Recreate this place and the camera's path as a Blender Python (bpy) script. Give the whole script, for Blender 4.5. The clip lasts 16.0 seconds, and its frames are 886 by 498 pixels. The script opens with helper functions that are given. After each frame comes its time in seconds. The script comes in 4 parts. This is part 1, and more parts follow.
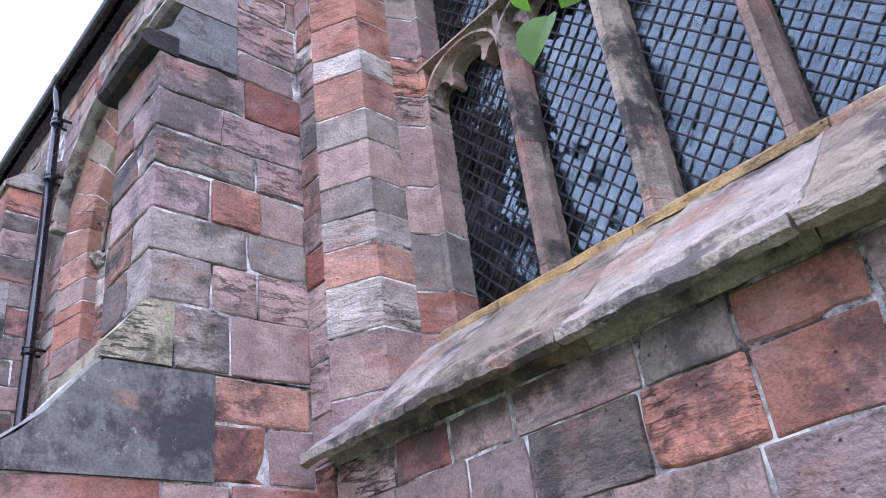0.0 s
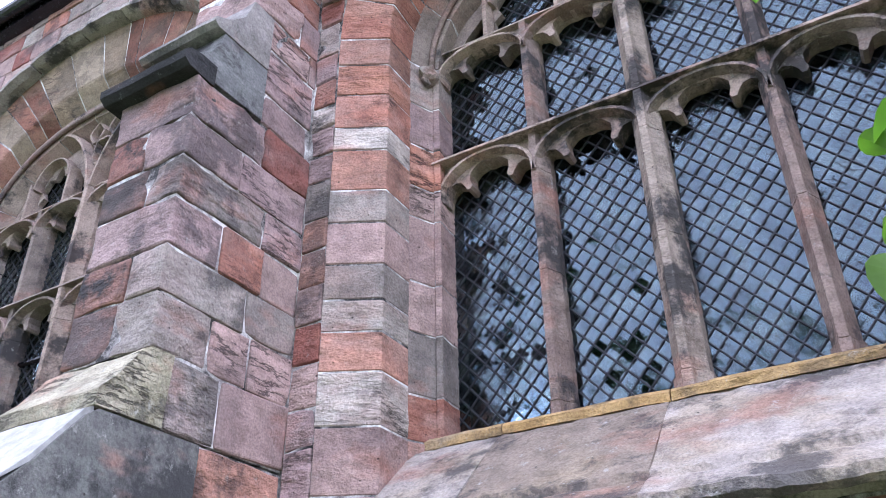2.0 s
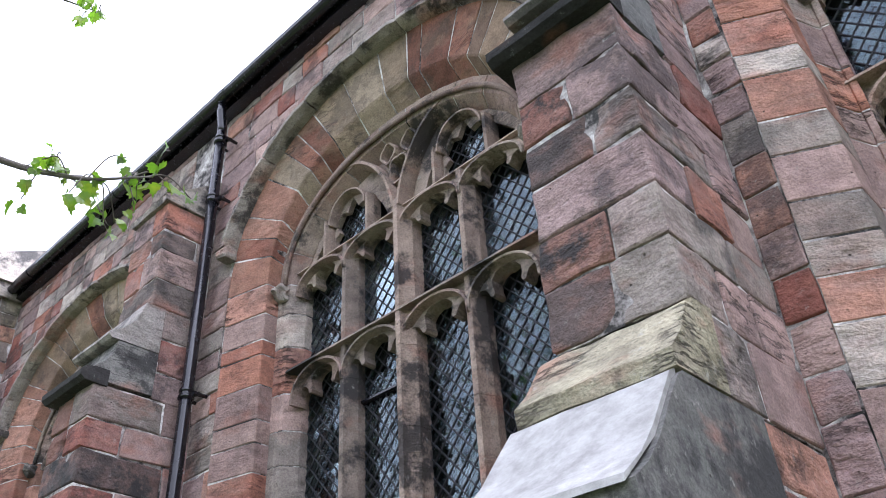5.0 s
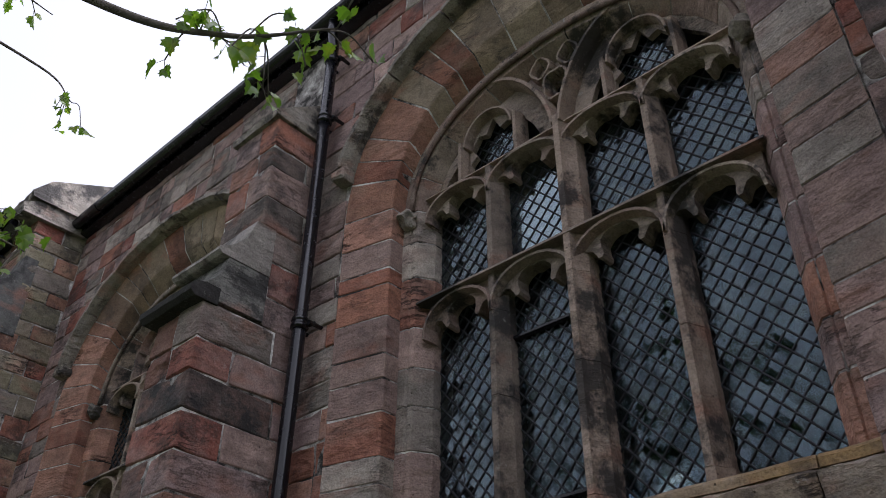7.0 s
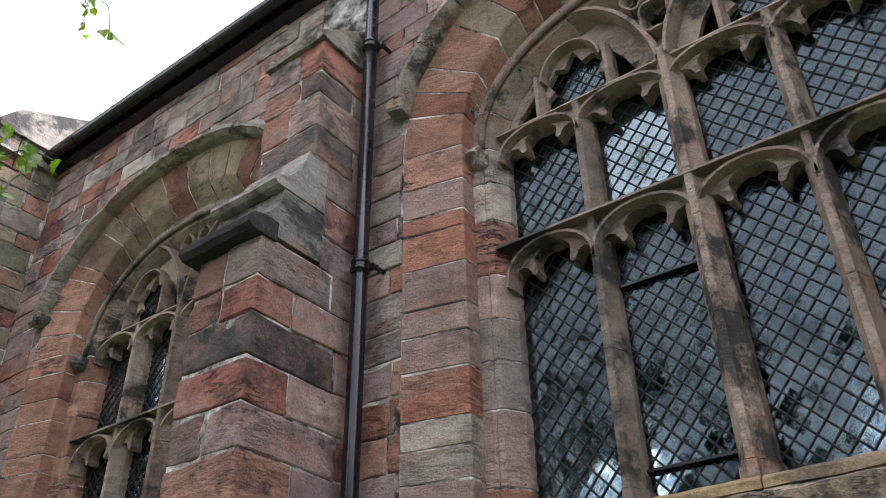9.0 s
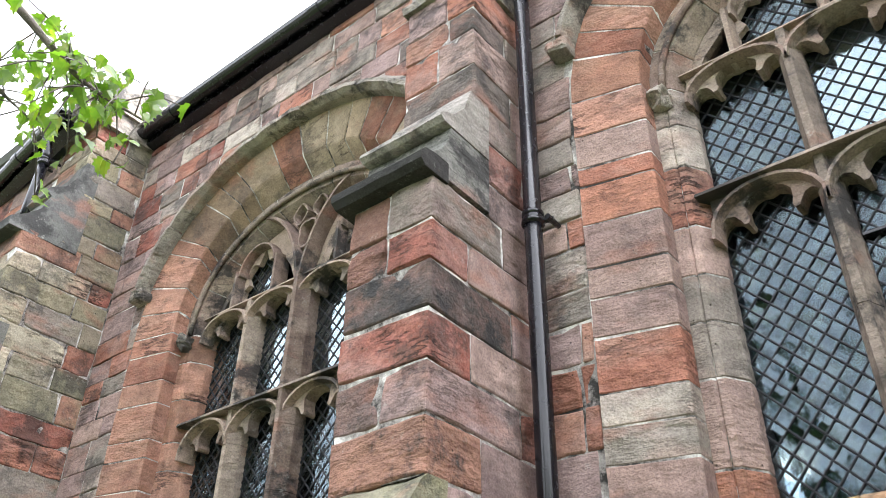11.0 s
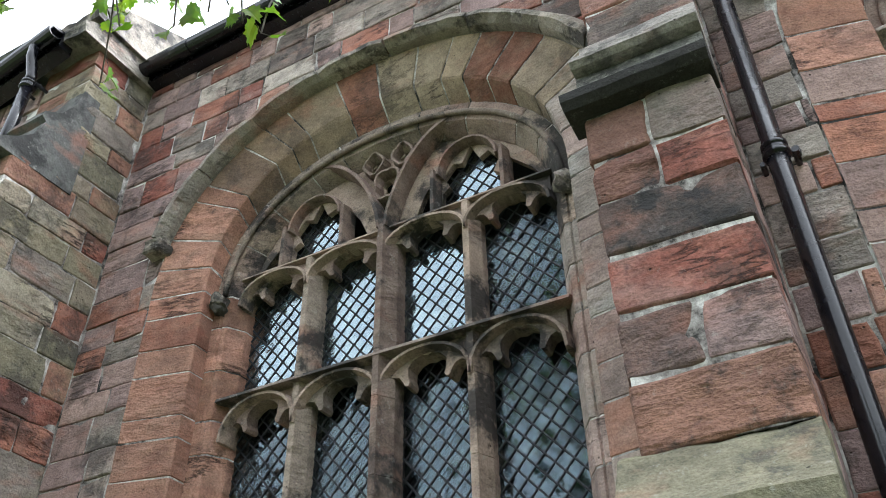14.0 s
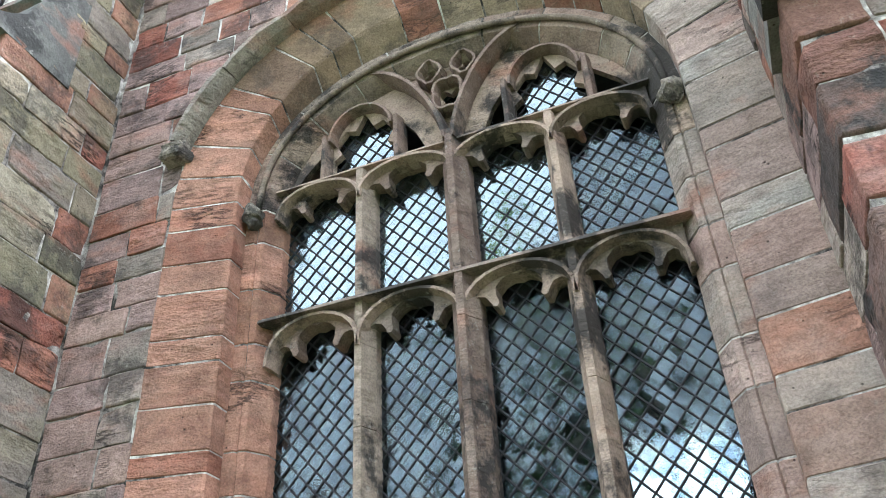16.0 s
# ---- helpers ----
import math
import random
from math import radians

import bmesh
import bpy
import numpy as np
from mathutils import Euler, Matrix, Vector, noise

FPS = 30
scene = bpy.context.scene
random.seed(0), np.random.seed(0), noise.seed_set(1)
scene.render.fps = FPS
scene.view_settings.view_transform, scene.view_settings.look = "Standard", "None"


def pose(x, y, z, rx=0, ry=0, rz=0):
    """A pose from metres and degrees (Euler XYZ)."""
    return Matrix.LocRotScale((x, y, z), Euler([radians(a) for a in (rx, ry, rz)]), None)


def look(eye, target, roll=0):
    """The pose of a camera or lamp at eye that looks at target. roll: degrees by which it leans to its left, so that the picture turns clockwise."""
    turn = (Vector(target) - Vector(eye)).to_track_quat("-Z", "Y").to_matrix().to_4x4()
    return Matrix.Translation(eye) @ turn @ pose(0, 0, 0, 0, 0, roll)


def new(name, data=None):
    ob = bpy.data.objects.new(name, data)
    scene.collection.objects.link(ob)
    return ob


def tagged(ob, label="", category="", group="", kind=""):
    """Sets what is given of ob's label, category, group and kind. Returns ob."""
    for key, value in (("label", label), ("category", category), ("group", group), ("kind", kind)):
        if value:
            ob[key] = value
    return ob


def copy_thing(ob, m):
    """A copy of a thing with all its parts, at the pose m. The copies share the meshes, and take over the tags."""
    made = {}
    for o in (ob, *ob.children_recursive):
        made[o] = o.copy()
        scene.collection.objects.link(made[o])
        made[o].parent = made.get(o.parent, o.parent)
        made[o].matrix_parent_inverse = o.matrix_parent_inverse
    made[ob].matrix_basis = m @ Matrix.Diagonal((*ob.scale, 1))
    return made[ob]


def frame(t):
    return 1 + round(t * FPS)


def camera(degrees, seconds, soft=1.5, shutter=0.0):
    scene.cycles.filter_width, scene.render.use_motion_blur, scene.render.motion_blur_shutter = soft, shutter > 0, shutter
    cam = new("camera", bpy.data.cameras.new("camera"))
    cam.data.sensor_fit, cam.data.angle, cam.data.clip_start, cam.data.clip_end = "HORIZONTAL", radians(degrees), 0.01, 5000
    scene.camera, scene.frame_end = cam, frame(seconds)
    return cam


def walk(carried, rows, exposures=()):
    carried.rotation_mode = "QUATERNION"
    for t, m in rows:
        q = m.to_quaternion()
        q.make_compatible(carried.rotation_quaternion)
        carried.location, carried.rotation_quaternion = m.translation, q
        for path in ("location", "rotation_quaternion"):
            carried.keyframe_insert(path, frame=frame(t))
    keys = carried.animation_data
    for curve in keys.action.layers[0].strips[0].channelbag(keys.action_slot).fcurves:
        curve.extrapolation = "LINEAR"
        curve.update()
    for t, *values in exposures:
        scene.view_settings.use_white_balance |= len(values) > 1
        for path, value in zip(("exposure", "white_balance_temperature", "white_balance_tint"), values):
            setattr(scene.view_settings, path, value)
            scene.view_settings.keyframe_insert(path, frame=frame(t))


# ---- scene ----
from mathutils import geometry

cam = camera(56.0, 16.0, 0.85)
PATH = [
    (0, (0.153, 0.115, 1.416), (-1.107, 1.354, 2.353), -7.6),
    (0.5, (-0.02, -0.04, 1.525), (-1.202, 1.263, 2.475), -8.7),
    (1, (-0.217, -0.335, 1.603), (-1.136, 1.105, 2.644), -8.5),
    (1.5, (-0.355, -0.481, 1.653), (-1.105, 1.03, 2.728), -6.1),
    (2, (-0.525, -0.463, 1.675), (-1.383, 1.013, 2.717), -1.0),
    (2.5, (-0.776, -0.445, 1.719), (-1.652, 0.962, 2.839), -3.1),
    (3, (-1.042, -0.488, 1.747), (-1.981, 0.846, 2.904), -1.9),
    (3.5, (-1.257, -0.59, 1.753), (-2.228, 0.743, 2.884), -5.0),
    (4, (-1.473, -0.611, 1.715), (-2.487, 0.734, 2.793), -4.3),
    (4.5, (-1.732, -0.579, 1.755), (-2.703, 0.723, 2.921), -5.7),
    (5, (-1.94, -0.638, 1.72), (-3.02, 0.586, 2.875), -3.8),
    (5.2, (-2.062, -0.604, 1.71), (-3.14, 0.596, 2.891), -2.1),
    (7.3, (-3.247, -0.628, 1.756), (-4.347, 0.58, 2.909), 0.8),
    (7.5, (-3.377, -0.706, 1.779), (-4.373, 0.59, 2.93), -3.5),
    (8, (-3.647, -0.769, 1.848), (-4.596, 0.567, 2.995), -6.0),
    (8.2, (-3.749, -0.775, 1.854), (-4.717, 0.543, 3.005), -4.7),
    (10.3, (-4.536, -0.823, 1.899), (-5.503, 0.602, 2.915), 2.5),
    (10.5, (-4.668, -0.788, 1.884), (-5.692, 0.581, 2.922), 1.5),
    (11, (-4.932, -0.696, 1.928), (-5.983, 0.577, 3.057), 1.2),
    (11.5, (-5.229, -0.699, 1.894), (-6.271, 0.586, 3.018), 1.2),
    (12, (-5.55, -0.755, 1.924), (-6.596, 0.51, 3.067), -0.0),
    (12.5, (-5.858, -0.77, 1.898), (-6.869, 0.49, 3.077), -0.2),
    (13, (-6.132, -0.745, 1.948), (-7.083, 0.507, 3.184), -1.3),
    (13.5, (-6.37, -0.725, 1.934), (-7.232, 0.614, 3.144), -0.1),
    (14, (-6.621, -0.767, 1.965), (-7.37, 0.64, 3.174), -1.1),
    (14.5, (-6.852, -0.744, 1.946), (-7.536, 0.705, 3.143), -1.0),
    (15, (-7.149, -0.724, 1.978), (-7.828, 0.699, 3.208), -2.4),
    (15.5, (-7.374, -0.674, 1.963), (-8.071, 0.782, 3.144), 0.1),
    (16, (-7.637, -0.686, 2.005), (-8.188, 0.857, 3.153), -3.6),
]
EXPOSURES = [(0.0, 1.25, 5200, 29), (2.0, 1.3, 5300, 26), (3.5, 1.15, 5350, 24), (5.2, 0.73, 5700, 20), (7.3, -0.75, 6000, 19), (7.6, -0.65, 6050, 18), (8.2, -0.45, 6050, 17), (10.3, 1.45, 6200, 13), (12.0, 1.1, 6200, 12), (13.5, 0.6, 6050, 9), (14.2, 0.77, 5950, 8), (15.0, 1.18, 5850, 8), (16.0, 1.33, 5850, 8)]
walk(cam, [(t, look(eye, target, roll)) for t, eye, target, roll in PATH], EXPOSURES)

# ---- world and light ----
world = bpy.data.worlds.new("overcast_sky")
scene.world = world
world.use_nodes = True
wn, wl = world.node_tree.nodes, world.node_tree.links
sky = wn.new("ShaderNodeTexSky")
sky.sky_type, sky.sun_disc = "NISHITA", False
sky.sun_elevation, sky.sun_rotation = radians(52), radians(35)
sky.air_density, sky.dust_density, sky.ozone_density = 1.6, 6.0, 1.0
grey = wn.new("ShaderNodeHueSaturation")
grey.inputs["Saturation"].default_value = 0.12
grey.inputs["Value"].default_value = 3.6
wl.new(sky.outputs[0], grey.inputs["Color"])
wl.new(grey.outputs[0], wn["Background"].inputs["Color"])
wn["Background"].inputs["Strength"].default_value = 0.15
sun = new("sun", bpy.data.lights.new("sun", "SUN"))
sun.data.energy, sun.data.angle, sun.data.color = 0.6, radians(30), (1.0, 0.97, 0.93)
sun.matrix_world = look((2.5, 14, 19), (-4.5, 4, 3))

# ---- materials ----


def ramp(nt, fac, stops, mode="LINEAR"):
    r = nt.nodes.new("ShaderNodeValToRGB")
    r.color_ramp.interpolation = mode
    el = r.color_ramp.elements
    while len(el) < len(stops):
        el.new(0.5)
    for e, (p, c) in zip(el, stops):
        e.position = p
        e.color = (*c, 1) if len(c) == 3 else c
    nt.links.new(fac, r.inputs[0])
    return r.outputs[0]


def mixc(nt, fac, a, b, mode="MIX"):
    m = nt.nodes.new("ShaderNodeMix")
    m.data_type, m.blend_type = "RGBA", mode
    for socket, v in ((m.inputs[0], fac), (m.inputs[6], a), (m.inputs[7], b)):
        if isinstance(v, (int, float)):
            socket.default_value = v
        elif isinstance(v, tuple):
            socket.default_value = (*v, 1)
        else:
            nt.links.new(v, socket)
    return m.outputs[2]


def tex(nt, kind, scale, vec, detail=6.0, stretch=(1, 1, 1), rough=0.6):
    mp = nt.nodes.new("ShaderNodeMapping")
    mp.inputs["Scale"].default_value = stretch
    nt.links.new(vec, mp.inputs["Vector"])
    if kind == "voronoi":
        t = nt.nodes.new("ShaderNodeTexVoronoi")
        t.inputs["Scale"].default_value = scale
        nt.links.new(mp.outputs[0], t.inputs["Vector"])
        return t.outputs["Distance"]
    t = nt.nodes.new("ShaderNodeTexNoise")
    t.inputs["Scale"].default_value = scale
    t.inputs["Detail"].default_value = detail
    t.inputs["Roughness"].default_value = rough
    nt.links.new(mp.outputs[0], t.inputs["Vector"])
    return t.outputs["Fac"]


def basic(name):
    m = bpy.data.materials.new(name)
    m.use_nodes = True
    nt = m.node_tree
    b = nt.nodes["Principled BSDF"]
    co = nt.nodes.new("ShaderNodeTexCoord").outputs["Object"]
    return m, nt, b, co


def bump(nt, b, height, strength, dist=0.01):
    bp = nt.nodes.new("ShaderNodeBump")
    bp.inputs["Strength"].default_value = strength
    bp.inputs["Distance"].default_value = dist
    nt.links.new(height, bp.inputs["Height"])
    nt.links.new(bp.outputs[0], b.inputs["Normal"])


def math_node(nt, op, a, b):
    m = nt.nodes.new("ShaderNodeMath")
    m.operation = op
    for s, v in zip(m.inputs, (a, b)):
        if isinstance(v, (int, float)):
            s.default_value = v
        else:
            nt.links.new(v, s)
    return m.outputs[0]


def sandstone(name, palette, soot=0.35, lichen=0.2, bed=0.5, relief=0.5, second=None):
    """Weathered sandstone: each stone its own colour and bedding, with soot, pale lichen and pits."""
    m, nt, b, co = basic(name)
    info = nt.nodes.new("ShaderNodeObjectInfo").outputs["Random"]
    shift = nt.nodes.new("ShaderNodeVectorMath")
    shift.operation = "ADD"
    nt.links.new(co, shift.inputs[0])
    off = nt.nodes.new("ShaderNodeCombineXYZ")
    for k, socket in enumerate(off.inputs):
        nt.links.new(math_node(nt, "MULTIPLY", info, 31.0 + 17 * k), socket)
    nt.links.new(off.outputs[0], shift.inputs[1])
    own = shift.outputs[0]
    other = math_node(nt, "FRACT", math_node(nt, "MULTIPLY", info, 37.3), 0)
    third = math_node(nt, "FRACT", math_node(nt, "MULTIPLY", info, 91.7), 0)
    n = len(palette)
    base = ramp(nt, info, [(i / n, c) for i, c in enumerate(palette)], "CONSTANT")
    base = mixc(nt, 1.0, base, ramp(nt, other, [(0.0, (0.68, 0.68, 0.68)), (1.0, (1.18, 1.18, 1.18))]), "MULTIPLY")
    # drifts of another tone inside a stone
    drift = tex(nt, "noise", 2.6, own, 5, (1, 1, 1.8), 0.6)
    base = mixc(nt, ramp(nt, drift, [(0.47, (0, 0, 0)), (0.62, (0.5, 0.5, 0.5))]), base, second or (0.30, 0.215, 0.195))
    flush = tex(nt, "noise", 1.9, co, 4, (1, 1, 2.2), 0.6)
    base = mixc(nt, ramp(nt, flush, [(0.56, (0, 0, 0)), (0.68, (0.55, 0.55, 0.55))]), base, (0.33, 0.15, 0.105))
    bedding = tex(nt, "noise", 5.0, own, 6, (1.0, 1.0, 2.6), 0.6)
    strength = math_node(nt, "MULTIPLY", ramp(nt, other, [(0.55, (0.12, 0.12, 0.12)), (0.85, (0.8, 0.8, 0.8))]), bed)
    base = mixc(nt, strength, base, ramp(nt, bedding, [(0.32, (0.5, 0.46, 0.45)), (0.5, (1, 1, 1)), (0.68, (1.35, 1.3, 1.26))]), "MULTIPLY")
    grain = tex(nt, "noise", 95.0, own, 5, (1, 1, 1), 0.6)
    base = mixc(nt, 0.5, base, ramp(nt, grain, [(0.34, (0.55, 0.55, 0.55)), (0.5, (1, 1, 1)), (0.66, (1.35, 1.35, 1.35))]), "MULTIPLY")
    mottle = tex(nt, "noise", 7.0, own, 8, (1, 1, 1.2), 0.68)
    base = mixc(nt, 0.55, base, ramp(nt, mottle, [(0.33, (0.42, 0.40, 0.40)), (0.5, (1, 1, 1)), (0.66, (1.4, 1.38, 1.35))]), "MULTIPLY")
    dark = tex(nt, "noise", 2.4, co, 9, (1, 1, 1.0), 0.70)
    base = mixc(nt, ramp(nt, dark, [(0.535 - 0.03 * soot, (0, 0, 0)), (0.585, (soot, soot, soot))]), base, (0.04, 0.039, 0.04))
    spots = tex(nt, "noise", 16.0, co, 8, (1, 1, 1), 0.78)
    base = mixc(nt, ramp(nt, spots, [(0.59, (0, 0, 0)), (0.68, (lichen, lichen, lichen))]), base, (0.46, 0.45, 0.41))
    specks = ramp(nt, tex(nt, "voronoi", 17.0, own), [(0.045, (1, 1, 1)), (0.10, (0, 0, 0))])
    holes = math_node(nt, "MULTIPLY", specks, ramp(nt, tex(nt, "noise", 4.0, own, 3), [(0.48, (0, 0, 0)), (0.56, (1, 1, 1))]))
    base = mixc(nt, math_node(nt, "MULTIPLY", holes, 0.8), base, (0.05, 0.04, 0.038))
    # open bedding planes: thin dark splits in the more decayed stones
    split = tex(nt, "noise", 3.2, own, 7, (1.0, 1.0, 5.0), 0.66)
    split = ramp(nt, split, [(0.465, (0, 0, 0)), (0.49, (1, 1, 1)), (0.505, (1, 1, 1)), (0.53, (0, 0, 0))])
    where = ramp(nt, tex(nt, "noise", 3.0, co, 4), [(0.47, (0, 0, 0)), (0.58, (1, 1, 1))])
    split = math_node(nt, "MULTIPLY", math_node(nt, "MULTIPLY", split, where), ramp(nt, other, [(0.6, (0.0, 0.0, 0.0)), (0.85, (0.85, 0.85, 0.85))]))
    base = mixc(nt, math_node(nt, "MULTIPLY", split, min(1.0, 0.35 + bed)), base, (0.035, 0.03, 0.03))
    nt.links.new(base, b.inputs["Base Color"])
    b.inputs["Roughness"].default_value = 0.92
    b.inputs["Specular IOR Level"].default_value = 0.25
    layers = tex(nt, "noise", 5.0, own, 5, (1.0, 1.0, 2.6), 0.55)
    rock = tex(nt, "noise", 7.0, own, 8, (1, 1, 1.15), 0.62)
    worn = ramp(nt, third, [(0.4, (0.25, 0.25, 0.25)), (0.9, (2.2, 2.2, 2.2))])
    h = math_node(nt, "ADD", math_node(nt, "MULTIPLY", layers, worn), math_node(nt, "MULTIPLY", rock, 1.5))
    h = math_node(nt, "ADD", h, math_node(nt, "MULTIPLY", grain, 0.22))
    h = math_node(nt, "SUBTRACT", h, math_node(nt, "MULTIPLY", holes, 0.5))
    h = math_node(nt, "SUBTRACT", h, math_node(nt, "MULTIPLY", split, 0.45))
    bump(nt, b, h, min(1.0, relief * 1.8), 0.026)
    return m


RED, RUST, BRICKRED = (0.34, 0.152, 0.107), (0.38, 0.205, 0.15), (0.27, 0.105, 0.08)
MAUVE, ROSE, PINK = (0.31, 0.222, 0.21), (0.35, 0.245, 0.22), (0.40, 0.285, 0.25)
GREY, DARK, PALE = (0.285, 0.245, 0.215), (0.15, 0.125, 0.112), (0.40, 0.35, 0.305)

WALL = sandstone("coursed_sandstone", [MAUVE, ROSE, GREY, RED, PINK, GREY, MAUVE, BRICKRED, PALE, RED, DARK, MAUVE, RUST, ROSE], 0.6, 0.4)
BUTT = sandstone("buttress_sandstone", [MAUVE, ROSE, GREY, MAUVE, RED, PINK, GREY, RUST, DARK, MAUVE, BRICKRED, PALE], 0.6, 0.35)
BFRONT = sandstone("sooty_red_sandstone", [(0.27, 0.15, 0.118), DARK, (0.24, 0.115, 0.09), (0.24, 0.17, 0.155), (0.11, 0.09, 0.085), RUST, (0.16, 0.12, 0.11), (0.3, 0.15, 0.11), DARK, (0.2, 0.105, 0.085)], 0.95, 0.25, 0.6, 0.7, second=(0.26, 0.15, 0.12))
BSIDE = sandstone("dressed_sandstone", [MAUVE, ROSE, PINK, MAUVE, GREY, ROSE, RED, MAUVE], 0.3, 0.2, 0.5, 0.35)
JAMB = sandstone("jamb_sandstone", [ROSE, RED, GREY, (0.40, 0.19, 0.13), PINK, RUST, PALE, MAUVE], 0.25, 0.2, second=(0.36, 0.25, 0.21))
# palette made paler to carry the western light on window 3's right jamb
LIT_JAMB = sandstone("lit_jamb_sandstone", [PINK, (0.42, 0.36, 0.32), (0.38, 0.29, 0.26), RUST, (0.40, 0.37, 0.34), (0.40, 0.27, 0.22)], 0.12, 0.2, 0.4, 0.4, second=(0.38, 0.29, 0.25))
SPALL = sandstone("spalled_red_sandstone", [BRICKRED, RED, (0.22, 0.09, 0.07)], 0.6, 0.1, 0.5, 0.9, second=(0.27, 0.17, 0.15))
REDJAMB = sandstone("red_jamb_sandstone", [RUST, RED, RUST, (0.38, 0.2, 0.14), RED, RUST], 0.18, 0.1, second=(0.33, 0.21, 0.16))
# buff and red-brown stones, darkened in colour for the arch's shaded soffit
ARCH = sandstone("arch_sandstone", [(0.31, 0.24, 0.17), (0.20, 0.095, 0.068), (0.27, 0.195, 0.135), (0.26, 0.125, 0.088), (0.33, 0.265, 0.195), (0.22, 0.15, 0.11)], 0.4, 0.12, 0.35, 0.35, second=(0.22, 0.165, 0.115))
TRACERY = sandstone("tracery_sandstone", [(0.35, 0.285, 0.232), (0.28, 0.205, 0.172), (0.37, 0.285, 0.23), (0.27, 0.22, 0.185)], 0.9, 0.5, 0.15, 0.4, second=(0.33, 0.265, 0.22))
HOOD = sandstone("hood_sandstone", [(0.30, 0.27, 0.235), (0.36, 0.32, 0.275)], 0.85, 0.6, 0.4, 0.7, second=(0.28, 0.255, 0.22))
# grey lowered for soot and for the shade under the cap's nose
CAPST = sandstone("weathering_stone", [(0.15, 0.15, 0.145), (0.2, 0.195, 0.18)], 0.85, 0.5, 0.3, 0.3, second=(0.13, 0.135, 0.125))
MOSSY = sandstone("mossy_stone", [(0.27, 0.25, 0.175), (0.31, 0.28, 0.2)], 0.6, 0.6, 0.4, 0.6, second=(0.22, 0.21, 0.12))
SILL = sandstone("sill_sandstone", [(0.36, 0.29, 0.225), (0.36, 0.30, 0.25), (0.38, 0.33, 0.285)], 0.75, 0.7, 0.5, 0.8, second=(0.33, 0.26, 0.17))

# black for soot and, put into the colour, the mould's shaded underside
SOOT_SHADE = sandstone("soot_and_shade_stone", [(0.035, 0.034, 0.033), (0.05, 0.047, 0.045)], 0.7, 0.25, 0.3, 0.4, second=(0.03, 0.03, 0.03))
PALECAP = sandstone("pale_cap_stone", [(0.30, 0.275, 0.25), (0.26, 0.24, 0.215)], 0.6, 0.5, 0.3, 0.4, second=(0.27, 0.24, 0.225))
LICHENED = sandstone("lichened_sandstone", [(0.34, 0.29, 0.22), (0.30, 0.245, 0.185), (0.29, 0.255, 0.18), GREY, RUST, (0.36, 0.32, 0.25), BRICKRED, (0.24, 0.22, 0.16)], 0.6, 0.5, 0.6, 0.7, second=(0.27, 0.245, 0.165))
YELLOW = sandstone("lichened_sill_edge", [(0.42, 0.28, 0.12), (0.44, 0.33, 0.19), (0.40, 0.30, 0.2)], 0.5, 0.5, 0.3, 0.6, second=(0.42, 0.25, 0.08))


def mortar():
    m, nt, b, co = basic("lime_mortar")
    # pale lime, with shadow of open joints put in as near-black stops
    c = ramp(nt, tex(nt, "noise", 4.0, co, 9, (1, 1, 1), 0.75), [(0.42, (0.03, 0.028, 0.026)), (0.47, (0.20, 0.18, 0.17)), (0.53, (0.38, 0.355, 0.335)), (0.59, (0.68, 0.66, 0.63))])
    nt.links.new(c, b.inputs["Base Color"])
    b.inputs["Roughness"].default_value = 0.95
    bump(nt, b, tex(nt, "noise", 60.0, co, 6), 0.6, 0.008)
    return m


def painted_iron():
    m, nt, b, co = basic("black_painted_iron")
    nt.links.new(ramp(nt, tex(nt, "noise", 12.0, co, 6), [(0.3, (0.003, 0.003, 0.005)), (0.7, (0.008, 0.008, 0.012))]), b.inputs["Base Color"])
    nt.links.new(ramp(nt, tex(nt, "noise", 25.0, co, 4), [(0.3, (0.16, 0.16, 0.16)), (0.7, (0.3, 0.3, 0.3))]), b.inputs["Roughness"])
    bump(nt, b, tex(nt, "noise", 40.0, co, 3), 0.12, 0.004)
    return m


def lead():
    m, nt, b, co = basic("lead_came")
    nt.links.new(ramp(nt, tex(nt, "noise", 30.0, co, 4), [(0.3, (0.014, 0.015, 0.018)), (0.7, (0.04, 0.043, 0.05))]), b.inputs["Base Color"])
    b.inputs["Roughness"].default_value, b.inputs["Metallic"].default_value = 0.55, 0.5
    return m


def old_glass(name="old_window_glass", ior=1.62, crinkle=0.35):
    """Old hand-made quarries: clear, blue-green, some crinkled."""
    m, nt, b, co = basic(name)
    b.inputs["Specular Tint"].default_value = (0.78, 0.93, 1.0, 1)
    nt.links.new(ramp(nt, tex(nt, "noise", 7.0, co, 2), [(0.35, (0.16, 0.25, 0.34)), (0.5, (0.3, 0.42, 0.48)), (0.65, (0.5, 0.6, 0.58))]), b.inputs["Base Color"])
    b.inputs["Transmission Weight"].default_value = 1.0
    b.inputs["IOR"].default_value = ior
    b.inputs["Roughness"].default_value = 0.03
    patch = ramp(nt, tex(nt, "noise", 5.0, co, 3), [(0.45, (0.1, 0.1, 0.1)), (0.6, (1, 1, 1))])
    bump(nt, b, math_node(nt, "MULTIPLY", tex(nt, "noise", 45.0, co, 4), patch), crinkle, 0.008)
    return m


